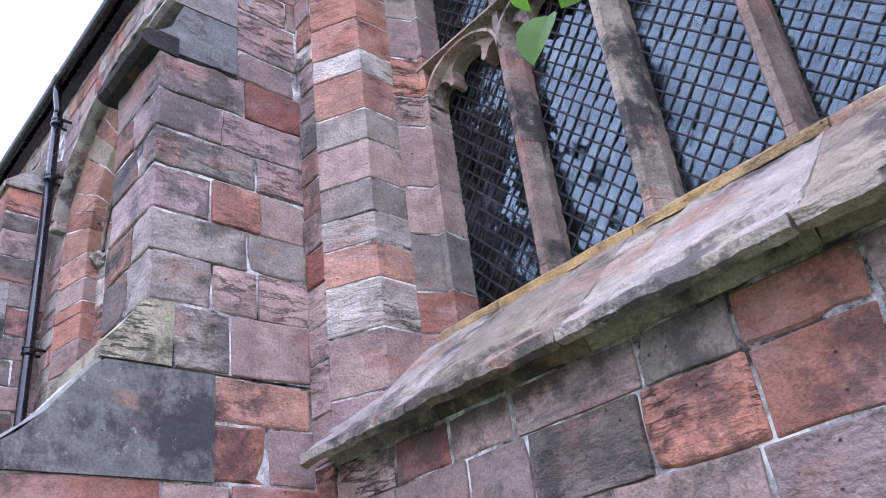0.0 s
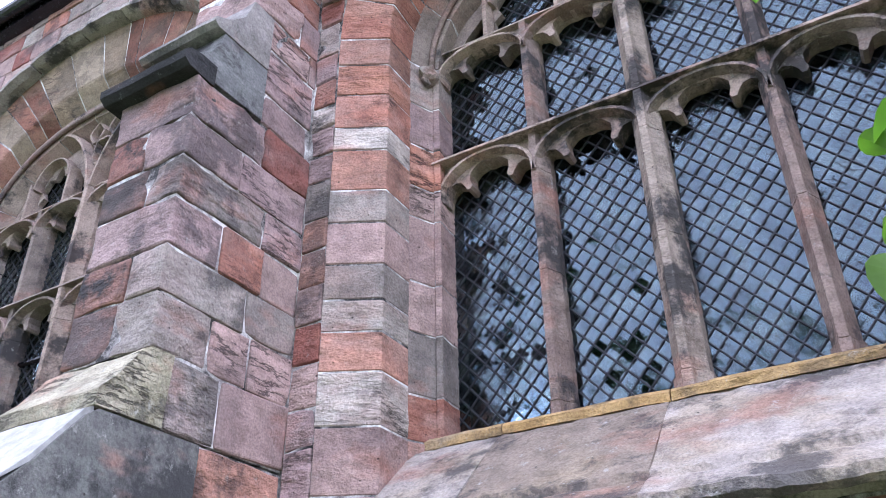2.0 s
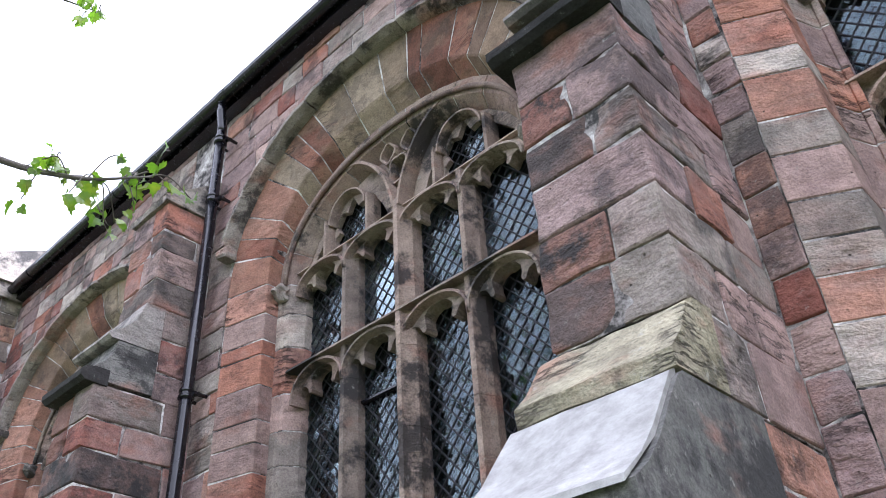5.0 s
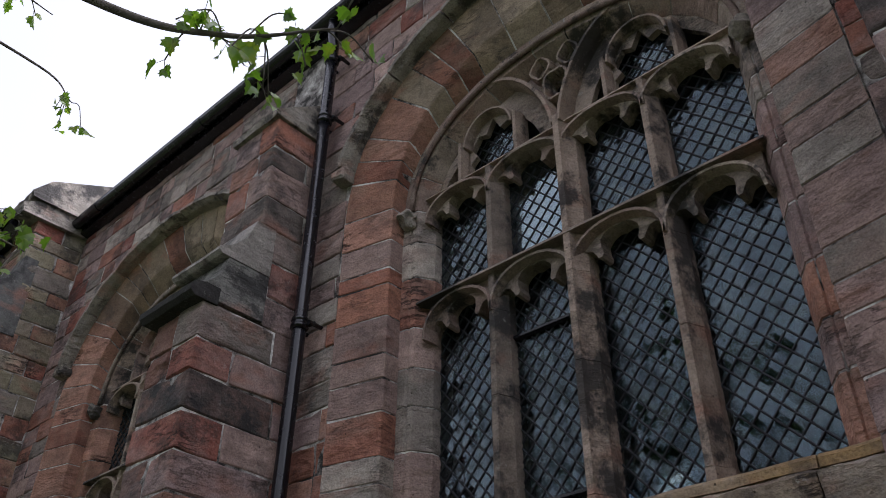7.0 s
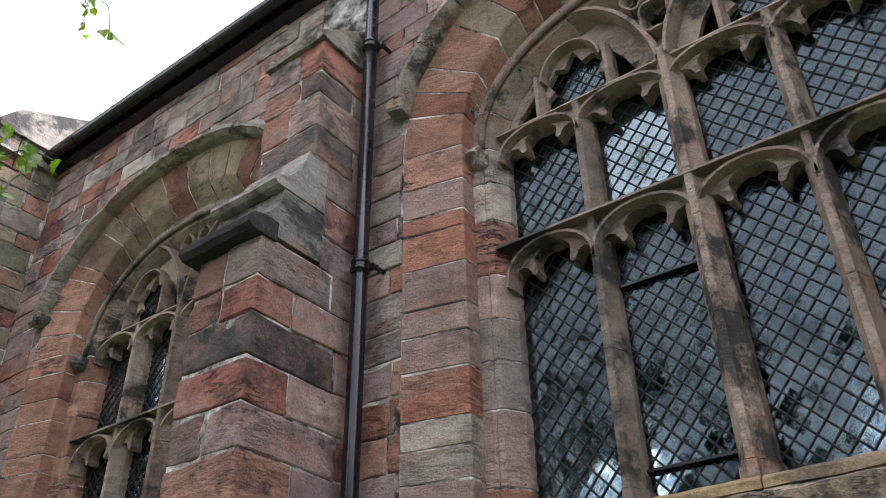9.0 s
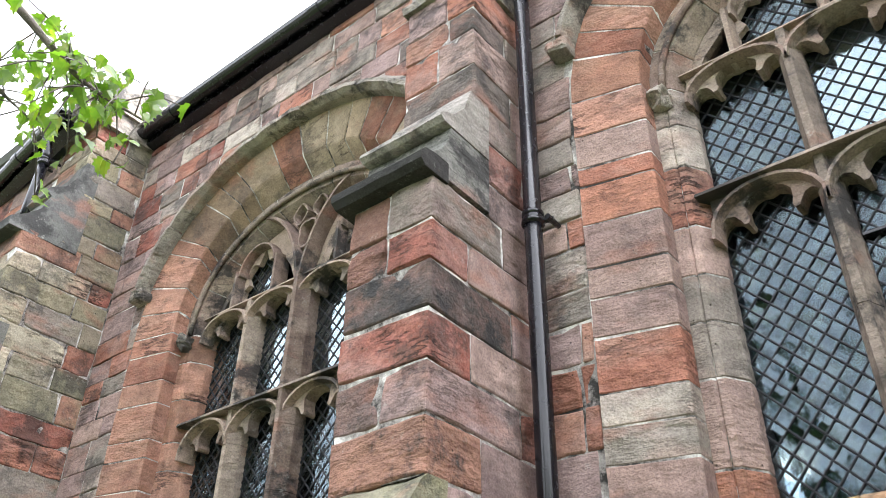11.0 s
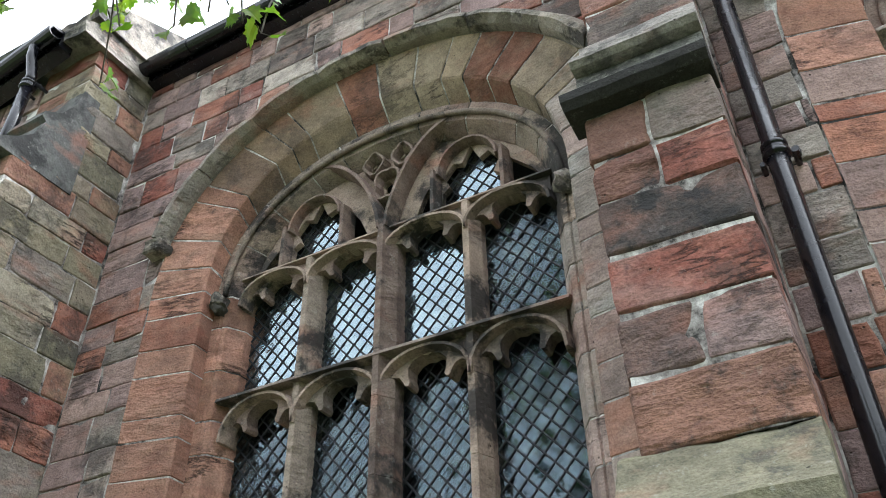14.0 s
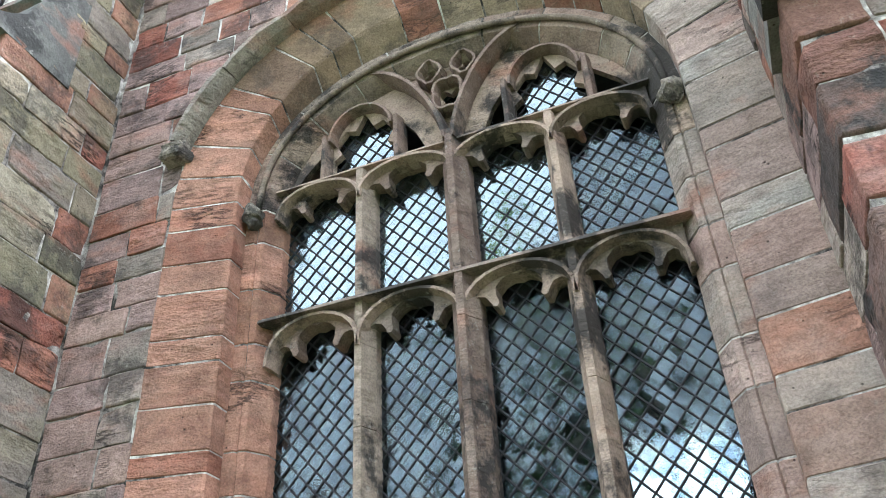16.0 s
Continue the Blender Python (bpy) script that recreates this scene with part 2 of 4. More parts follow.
def plain(name, a, c, rough=0.9, scale=6.0, relief=0.3):
    m, nt, b, co = basic(name)
    nt.links.new(ramp(nt, tex(nt, "noise", scale, co, 8, (1, 1, 1), 0.7), [(0.3, a), (0.7, c)]), b.inputs["Base Color"])
    b.inputs["Roughness"].default_value = rough
    bump(nt, b, tex(nt, "noise", scale * 6, co, 6), relief, 0.01)
    return m


def leaf_material(name, a, c, d):
    m, nt, b, co = basic(name)
    col = ramp(nt, tex(nt, "noise", 9.0, co, 3), [(0.3, a), (0.52, c), (0.72, d)])
    nt.links.new(col, b.inputs["Base Color"])
    b.inputs["Roughness"].default_value = 0.45
    t = nt.nodes.new("ShaderNodeBsdfTranslucent")
    nt.links.new(mixc(nt, 1.0, col, (1.5, 2.0, 0.7), "MULTIPLY"), t.inputs["Color"])
    mx = nt.nodes.new("ShaderNodeMixShader")
    mx.inputs[0].default_value = 0.5
    nt.links.new(b.outputs[0], mx.inputs[1])
    nt.links.new(t.outputs[0], mx.inputs[2])
    nt.links.new(mx.outputs[0], nt.nodes["Material Output"].inputs[0])
    return m


MORTAR, IRON, LEAD, GLASS = mortar(), painted_iron(), lead(), old_glass()
NEW_GLASS = old_glass("clear_window_glass", 2.7, 0.15)
CEMENT = plain("pale_cement", (0.2, 0.195, 0.18), (0.46, 0.45, 0.43), 0.9, 9.0)
SLATE = plain("roof_slate", (0.10, 0.10, 0.105), (0.2, 0.2, 0.2))
SOIL = plain("churchyard_grass", (0.03, 0.05, 0.015), (0.07, 0.09, 0.03), 0.95, 3.0, 0.8)
# near-black: the dimness of the room is put into its surface colour
SHADED_INNER = plain("shaded_interior", (0.03, 0.03, 0.03), (0.06, 0.055, 0.05))
BARK = plain("bark", (0.06, 0.05, 0.04), (0.14, 0.12, 0.1), 0.95, 14.0, 0.9)
LEAVES = leaf_material("sycamore_leaf", (0.06, 0.11, 0.014), (0.11, 0.17, 0.022), (0.2, 0.2, 0.03))
FAR_LEAVES = leaf_material("dark_tree_leaf", (0.02, 0.04, 0.01), (0.035, 0.06, 0.015), (0.05, 0.075, 0.02))
LIME_LEAVES = leaf_material("lime_leaf", (0.07, 0.14, 0.015), (0.10, 0.19, 0.02), (0.13, 0.22, 0.03))

# ---- mesh helpers ----


def mesh(name, verts, faces, mat, parent=None, smooth=False):
    me = bpy.data.meshes.new(name)
    me.from_pydata([tuple(v) for v in verts], [], faces)
    bm = bmesh.new()
    bm.from_mesh(me)
    bmesh.ops.recalc_face_normals(bm, faces=bm.faces)
    bm.to_mesh(me)
    bm.free()
    me.materials.append(mat)
    if smooth:
        me.polygons.foreach_set("use_smooth", [True] * len(me.polygons))
    ob = new(name, me)
    if parent:
        ob.parent = parent
    return ob


def cuts(a, b, r, step):
    """Positions from a to b with one close to each end."""
    n = max(1, round((b - a - 2 * r) / step))
    return [a, *[a + r + (b - a - 2 * r) * i / n for i in range(n + 1)], b]


def stone(name, lo, hi, mat, parent, r=0.009, rough=0.006, step=0.1, floor_curve=None):
    """A worn block between two corners; floor_curve raises its underside over an arch."""
    ax = [cuts(l, h, min(r, (h - l) / 4), step) for l, h in zip(lo, hi)]
    n = [len(a) - 1 for a in ax]
    ids, verts, faces = {}, [], []
    seed = Vector((random.random() * 50, random.random() * 50, random.random() * 50))
    wear = [random.uniform(0.1, 0.55) * r for _ in range(3)]
    skew = random.gauss(0, 0.014)
    mid = (Vector(lo) + Vector(hi)) / 2
    chips = []
    for _ in range(random.choice((0, 1, 1, 2, 3))):
        spot = Vector([random.choice((l, h)) for l, h in zip(lo, hi)])
        axis = random.choice((0, 2))
        spot[axis] = random.uniform(lo[axis], hi[axis])
        chips.append((spot, random.uniform(0.04, 0.11), random.uniform(0.008, 0.026)))

    def vid(i, j, k):
        key = (i, j, k)
        if key not in ids:
            p = [ax[0][i], ax[1][j], ax[2][k]]
            if floor_curve:
                low = min(max(lo[2], floor_curve(p[0])), hi[2] - 0.004)
                p[2] = low + (p[2] - lo[2]) * (hi[2] - low) / (hi[2] - lo[2])
            ends = [q in (0, m) for q, m in zip(key, n)]
            if sum(ends) > 1:
                for a in range(3):
                    if ends[a]:
                        p[a] += (wear[a] if key[a] == 0 else -wear[a])
            v = Vector(p)
            v.z += skew * (v.x - mid.x + v.y - mid.y)
            for spot, reach, deep in chips:
                d = (v - spot).length
                if d < reach:
                    v += (mid - v).normalized() * deep * (1 - d / reach)
            v += noise.noise_vector(v * 7 + seed) * rough + noise.noise_vector(v * 23 + seed) * rough * 0.5
            ids[key] = len(verts)
            verts.append(v)
        return ids[key]

    for i in range(n[0]):
        for j in range(n[1]):
            for k in (0, n[2]):
                faces.append([vid(i, j, k), vid(i + 1, j, k), vid(i + 1, j + 1, k), vid(i, j + 1, k)])
    for i in range(n[0]):
        for k in range(n[2]):
            for j in (0, n[1]):
                faces.append([vid(i, j, k), vid(i + 1, j, k), vid(i + 1, j, k + 1), vid(i, j, k + 1)])
    for j in range(n[1]):
        for k in range(n[2]):
            for i in (0, n[0]):
                faces.append([vid(i, j, k), vid(i, j + 1, k), vid(i, j + 1, k + 1), vid(i, j, k + 1)])
    return mesh(name, verts, faces, mat, parent)


def skin(name, grid, inward, mat, parent, depth=0.05, r=0.006, rough=0.004):
    """A dressed stone from a grid of surface points, with its edges turned in by depth."""
    seed = Vector((random.random() * 50, random.random() * 50, random.random() * 50))
    ni, nj = len(grid), len(grid[0])
    verts, faces = [], []
    for i, row in enumerate(grid):
        for j, p in enumerate(row):
            v = Vector(p)
            if i in (0, ni - 1):
                v += inward * r
            verts.append(v + noise.noise_vector(v * 9 + seed) * rough)
    for i in range(ni - 1):
        for j in range(nj - 1):
            faces.append([i * nj + j, i * nj + j + 1, (i + 1) * nj + j + 1, (i + 1) * nj + j])
    for i in (0, ni - 1):
        base = len(verts)
        verts += [verts[i * nj + j] + inward * depth for j in range(nj)]
        for j in range(nj - 1):
            faces.append([i * nj + j, i * nj + j + 1, base + j + 1, base + j])
    return mesh(name, verts, faces, mat, parent)


def extrude(name, outline, a, b, axis, mat, parent=None, holes=(), rough=0.0):
    """A plate with holes, between a and b along x or y; outline holds the two other coordinates."""
    loops = [list(outline), *[list(h) for h in holes]]
    flat = [Vector((p[0], p[1], 0)) for lp in loops for p in lp]
    tris = geometry.tessellate_polygon([[Vector((p[0], p[1], 0)) for p in lp] for lp in loops])
    n = len(flat)

    def place(p, d):
        v = Vector((p[0], d, p[1])) if axis == "y" else Vector((d, p[0], p[1]))
        return v + noise.noise_vector(v * 12) * rough if rough else v

    verts = [place(p, a) for p in flat] + [place(p, b) for p in flat]
    faces = [list(t) for t in tris] + [[n + q for q in reversed(t)] for t in tris]
    s = 0
    for lp in loops:
        for i in range(len(lp)):
            u, w = s + i, s + (i + 1) % len(lp)
            faces.append([u, w, n + w, n + u])
        s += len(lp)
    return mesh(name, verts, faces, mat, parent)


def tube(points, radii, sides=8, verts=None, faces=None):
    """Rings along a polyline, appended to verts and faces."""
    verts = [] if verts is None else verts
    faces = [] if faces is None else faces
    pts = [Vector(p) for p in points]
    base = len(verts)
    for i, p in enumerate(pts):
        d = (pts[min(i + 1, len(pts) - 1)] - pts[max(i - 1, 0)]).normalized()
        u = d.cross(Vector((0.3, 0.9, 0.31))).normalized()
        w = d.cross(u)
        for k in range(sides):
            a = 2 * math.pi * k / sides
            verts.append(p + (u * math.cos(a) + w * math.sin(a)) * radii[i])
    for i in range(len(pts) - 1):
        for k in range(sides):
            q = (k + 1) % sides
            faces.append([base + i * sides + k, base + i * sides + q, base + (i + 1) * sides + q, base + (i + 1) * sides + k])
    faces.append([base + k for k in range(sides)])
    faces.append([base + (len(pts) - 1) * sides + k for k in range(sides)])
    return verts, faces


def prism(verts, faces, x0, x1, section):
    """A bar along z from section points (x, y) with heights x0 to x1, appended."""
    base, n = len(verts), len(section)
    verts += [Vector((p[0], p[1], x0)) for p in section] + [Vector((p[0], p[1], x1)) for p in section]
    faces += [[base + i, base + (i + 1) % n, base + n + (i + 1) % n, base + n + i] for i in range(n)]
    faces += [[base + i for i in range(n)], [base + n + i for i in range(n)]]


def bar(verts, faces, a, b, width, front, back):
    """A flat-sided rib between two points (x, z), from front to back along y, with a narrow nose."""
    a, b = Vector(a), Vector(b)
    d = (b - a).normalized()
    s = Vector((-d.y, d.x)) * width / 2
    base = len(verts)
    for p in (a, b):
        for q, y in ((p + s * 0.45, front), (p + s, front + (back - front) * 0.45), (p + s, back), (p - s, back), (p - s, front + (back - front) * 0.45), (p - s * 0.45, front)):
            verts.append(Vector((q.x, y, q.y)))
    faces += [[base + i, base + (i + 1) % 6, base + 6 + (i + 1) % 6, base + 6 + i] for i in range(6)]
    faces += [[base + i for i in range(6)], [base + 6 + i for i in range(6)]]


# ---- sizes of the three windows: centre, springing, depth of glass ----
FACE = 2.07
POWER = 2.15


class Win:
    def __init__(self, cx, outer, inner, light, zs, rise_out, rise_in, y1, front, crest, heads, sill):
        self.cx, self.outer, self.inner, self.light = cx, outer, inner, light
        self.zs, self.rise_out, self.rise_in = zs, rise_out, rise_in
        self.y1, self.front, self.crest, self.heads, self.sill = y1, front, crest, heads, sill
        self.glass = front + 0.14

    def at(self, s, hw, rise):
        """The point (x, z) at s along the opening: 0-1 jamb, 1-2 arch, 2-3 jamb."""
        if s <= 1:
            return self.cx - hw, self.sill + (self.zs - self.sill) * s
        if s >= 2:
            return self.cx + hw, self.zs + (self.sill - self.zs) * (s - 2)
        a = math.pi * (2 - s)
        c, q = math.cos(a), max(0.0, math.sin(a))
        return self.cx + hw * math.copysign(abs(c) ** (2 / POWER), c), self.zs + rise * q ** (2 / POWER)

    def over(self, x, hw, rise):
        """Height of the arch at x, or a very low value outside it."""
        u = abs(x - self.cx) / hw
        if u >= 1:
            return -9.0
        return self.zs + rise * (1 - u ** POWER) ** (1 / POWER)


W1 = Win(-1.21, 1.40, 1.17, 1.08, 4.98, 1.27, 0.90, 2.24, 2.56, 4.34, 5.08, 2.82)
W2 = Win(-4.89, 1.50, 1.16, 1.00, 4.93, 1.27, 0.83, 2.20, 2.30, 4.25, 4.98, 2.80)
W3 = Win(-8.63, 1.49, 1.15, 0.99, 4.77, 1.25, 0.90, 2.20, 2.30, 4.08, 4.86, 2.72)
WINDOWS = [W1, W2, W3]

# ---- ground, roof, interior ----


def build_ground():
    xs = [-600, -60, -20, -12, -9, -6, -3, 0, 3, 8, 30, 600]
    ys = [-600, -60, -20, -8, -4, -2, 0, 1, 2.2, 12, 60, 600]
    verts, faces = [], []
    for y in ys:
        for x in xs:
            verts.append(Vector((x, y, min(0.55, max(-0.25, -0.03 - 0.06 * x)))))
    n = len(xs)
    for j in range(len(ys) - 1):
        for i in range(n - 1):
            faces.append([j * n + i, j * n + i + 1, (j + 1) * n + i + 1, (j + 1) * n + i])
    tagged(mesh("ground", verts, faces, SOIL, None, True), "rough churchyard grass rising gently beside the church", "ground", kind="structure")


def build_shell():
    """The wall's core with three openings, the blank near-black interior and the low roof."""
    core = [(-10.75, -0.5), (3.6, -0.5), (3.6, 6.95), (-10.75, 6.95)]
    holes = []
    for w in WINDOWS:
        low = w.sill - 0.55
        holes.append([(w.cx - w.outer, low), *[w.at(3 * i / 60, w.outer, w.rise_out) for i in range(1, 60)], (w.cx + w.outer, low)])
    wall = extrude("wall_south", core, FACE + 0.009, FACE + 0.62, "y", MORTAR, None, holes)
    tagged(wall, "church wall of coursed red and grey sandstone blocks", "wall", kind="structure")
    north = []
    for w in (W2, W3):
        for x in (w.cx - 0.1, w.cx + 0.6):
            north.append([(x - 0.26, 4.0), (x + 0.26, 4.0), (x + 0.26, 5.2), (x + 0.16, 5.5), (x, 5.65), (x - 0.16, 5.5), (x - 0.26, 5.2)])
    wall_n = extrude("wall_north", [(-16, -0.5), (3.6, -0.5), (3.6, 9.75), (-16, 9.75)], 9.0, 9.3, "y", SHADED_INNER, None, north)
    tagged(wall_n, "far church wall coloured near-black for the dimness, with bright tall windows", "wall", kind="structure")
    verts, faces = [], []
    for x0, x1, y0, y1, z0, z1 in ((3.4, 3.6, 2.7, 9.0, -0.5, 9.75), (-16, -15.8, 2.7, 9.0, -0.5, 9.75)):
        b = len(verts)
        verts += [Vector((x, y, z)) for x in (x0, x1) for y in (y0, y1) for z in (z0, z1)]
        faces += [[b + q for q in f] for f in ((0, 1, 3, 2), (4, 5, 7, 6), (0, 1, 5, 4), (2, 3, 7, 6), (0, 2, 6, 4), (1, 3, 7, 5))]
    tagged(mesh("wall_inner", verts, faces, SHADED_INNER), "plain plastered inner walls coloured near-black for the dimness of the church", "wall", kind="structure")
    roof = extrude("roof", [(1.92, 7.025), (9.3, 9.6), (9.3, 9.7), (1.90, 7.075)], -16.0, 3.6, "x", SLATE)
    tagged(roof, "low-pitched grey slate church roof", "roof", kind="structure")
    floor = extrude("floor", [(2.6, 0.4), (9.1, 0.4), (9.1, 0.6), (2.6, 0.6)], -16.0, 3.6, "x", SHADED_INNER)
    tagged(floor, "plain stone floor coloured near-black for the dimness inside the church", "floor", kind="structure")
    eaves = extrude("roof_west", [(1.34, 6.95), (2.3, 7.10), (2.3, 7.18), (1.30, 7.0)], -16.0, -10.95, "x", SLATE)
    tagged(eaves, "slate eaves over the projecting wall", "roof", kind="structure")
    return wall


build_ground()
WALL_SOUTH = build_shell()

# ---- windows ----


def order(w, thing, name, profile, stops, mats, inward_scale=1.0, rough=0.004):
    """Stones along the opening; profile: (half width, rise, y); stops: where joints fall."""
    for a, b in zip(stops, stops[1:]):
        g = 0.0007 if 1 <= a < 2 else 0.0012
        n = max(2, round((b - a) / 0.06)) if 1 <= a < 2 else 3
        ss = [a + g, a + g * 3, *[a + (b - a) * i / n for i in range(1, n)], b - g * 3, b - g]
        grid = []
        for s in ss:
            row = []
            for hw, rise, y in profile:
                x, z = w.at(s, hw, rise)
                row.append((x, y, z))
            grid.append(row)
        x, z = w.at((a + b) / 2, 1.0, 0.8)
        inward = Vector((x - w.cx, 1.2, max(0, z - w.zs))).normalized()
        skin(name, grid, inward, mats(a, b), thing, 0.06, 0.007, rough)
    grid = []
    s0, s1 = stops[0], stops[-1]
    for i in range(91):
        s = s0 + (s1 - s0) * i / 90
        row = []
        for hw, rise, y in profile:
            x, z = w.at(s, hw + 0.003, rise + 0.003)
            row.append((x, y + 0.004, z))
        grid.append(row)
    ob = skin("mortar_bed", grid, Vector((0, 1, 0)), MORTAR, thing, 0.01, 0.0, 0.0)
    return ob


def joints(w, step, arch_n, jitter=0.25):
    h = w.zs - w.sill
    n = round(h / step)
    jamb = [-0.26, -0.13, 0.0]
    for i in range(1, n):
        jamb.append((i + random.uniform(-jitter, jitter)) / n)
    arch = [1 + (i + (random.uniform(-jitter, jitter) if 0 < i < arch_n else 0)) / arch_n for i in range(arch_n + 1)]
    other = [2 + (i + (random.uniform(-jitter, jitter) if 0 < i < n else 0)) / n for i in range(1, n + 1)]
    return jamb + arch + other + [3.13, 3.26]


def cusped(x0, x1, top, spring, apex, foils=3, deep=0.26):
    """Underside of a light's head from right to left: a low arch with hanging cusps."""
    cx, hw, rise = (x0 + x1) / 2, (x1 - x0) / 2, apex - spring
    half = [(1.0, 0.0), (0.98, 0.28), (0.90, 0.50), (0.76, 0.62), (0.62, 0.56), (0.54, 0.40), (0.50, 0.28), (0.42, 0.27), (0.38, 0.36), (0.42, 0.55), (0.42, 0.78), (0.30, 0.96), (0.14, 1.05), (0.0, 1.0)]
    pts = half + [(-u, v) for u, v in reversed(half[:-1])]
    return [(cx + hw * u, spring + rise * v) for u, v in pts]


def head_plate(w, thing, x0, x1, top, spring, apex, y0, y1):
    outline = [(x0, top), (x0, spring), *reversed(cusped(x0 + 0.003, x1 - 0.003, top, spring, apex)), (x1, spring), (x1, top)]
    extrude("cusped_head", outline, y0, y1, "y", TRACERY, thing, (), 0.004)


def quarries(w, thing, x0, x1, z0, z1, count, glass=None):
    """Diamond panes and the lead between them, in one light."""
    dx, dz = 0.088, 0.098
    lv, lf = [], []
    y = w.glass
    glass, loose = (glass, 0.012) if glass else (GLASS, 0.055 if w is W1 else 0.042)
    k = dz / dx
    c_lo, c_hi = -(x1 - x0) * k, (z1 - z0)
    i = 0
    while c_lo + i * dz < c_hi:
        c = c_lo + i * dz
        for sign in (1, -1):
            pts = []
            for u in (0.0, x1 - x0):
                v = c + k * u
                pts.append((u, v))
            (u0, v0), (u1, v1) = pts
            lo, hi = max(0.0, (0 - v0) / (v1 - v0)), min(1.0, ((z1 - z0) - v0) / (v1 - v0))
            if hi - lo > 0.02:
                a = Vector((u0 + (u1 - u0) * lo, v0 + (v1 - v0) * lo))
                b = Vector((u0 + (u1 - u0) * hi, v0 + (v1 - v0) * hi))
                if sign < 0:
                    a.x, b.x = (x1 - x0) - a.x, (x1 - x0) - b.x
                o = Vector((x0, z0))
                bar(lv, lf, a + o, b + o, 0.0105, y - 0.006, y + 0.006)
        i += 1
    mesh("leading", lv, lf, LEAD, thing)
    rest_v, rest_f, made = [], [], 0
    nz = int((z1 - z0) / dz * 2) + 2
    nx = int((x1 - x0) / dx) + 2
    # cells between crossing leads
    for r in range(-1, nz):
        for q in range(-1, nx):
            cx = x0 + (q + (0.5 if r % 2 else 0.0)) * dx
            cz = z0 + r * dz / 2
            tilt, lean = random.gauss(0, loose), random.gauss(0, loose)
            quad = []
            for ux, uz in ((-dx / 2, 0), (0, dz / 2), (dx / 2, 0), (0, -dz / 2)):
                px, pz = cx + ux, cz + uz
                px, pz = min(max(px, x0), x1), min(max(pz, z0), z1)
                quad.append((px, pz))
            area = abs(sum(quad[i][0] * quad[(i + 1) % 4][1] - quad[(i + 1) % 4][0] * quad[i][1] for i in range(4))) / 2
            if area < 0.0004:
                continue
            pv = []
            for d in (0.0, 0.003):
                for px, pz in quad:
                    pv.append(Vector((px, y + d + (px - cx) * tilt + (pz - cz) * lean, pz)))
            pf = [[0, 1, 2, 3], [7, 6, 5, 4], [0, 1, 5, 4], [1, 2, 6, 5], [2, 3, 7, 6], [3, 0, 4, 7]]
            if made < count and area > 0.003 and (q + r) % 2:
                ob = mesh("pane", pv, pf, glass, thing)
                ob.visible_shadow = False
                made += 1
            else:
                b = len(rest_v)
                rest_v += pv
                rest_f += [[b + t for t in f] for f in pf]
    ob = mesh("panes", rest_v, rest_f, glass, thing)
    ob.visible_shadow = False
    tagged(ob, kind="stuff")


def carved_head(thing, x, y, z, mat):
    """A small worn carved stop at the springing."""
    bm = bmesh.new()
    bmesh.ops.create_icosphere(bm, subdivisions=3, radius=0.065)
    for v in bm.verts:
        v.co.x *= 0.85
        v.co.z *= 1.15 if v.co.z < 0 else 0.9
        v.co += noise.noise_vector(v.co * 22 + Vector((x, 0, z))) * 0.028
        v.co += Vector((x, y, z))
    me = bpy.data.meshes.new("carved_stop")
    bm.to_mesh(me)
    bm.free()
    me.materials.append(mat)
    ob = new("carved_stop", me)
    ob.parent = thing
    return ob


def weathering(thing, name, sect, x0, x1, mat, rough=0.006):
    """A moulded slab, extruded along x with a worn face."""
    xs = cuts(x0, x1, 0.01, 0.08)
    verts, faces, n = [], [], len(sect)
    for x in xs:
        for y, z in sect:
            v = Vector((x, y, z))
            verts.append(v + noise.noise_vector(v * 9) * rough)
    for i in range(len(xs) - 1):
        for j in range(n):
            k = (j + 1) % n
            faces.append([i * n + j, i * n + k, (i + 1) * n + k, (i + 1) * n + j])
    tris = geometry.tessellate_polygon([[Vector((p[0], p[1], 0)) for p in sect]])
    faces += [list(t) for t in tris] + [[(len(xs) - 1) * n + q for q in t] for t in tris]
    mesh(name, verts, faces, mat, thing)


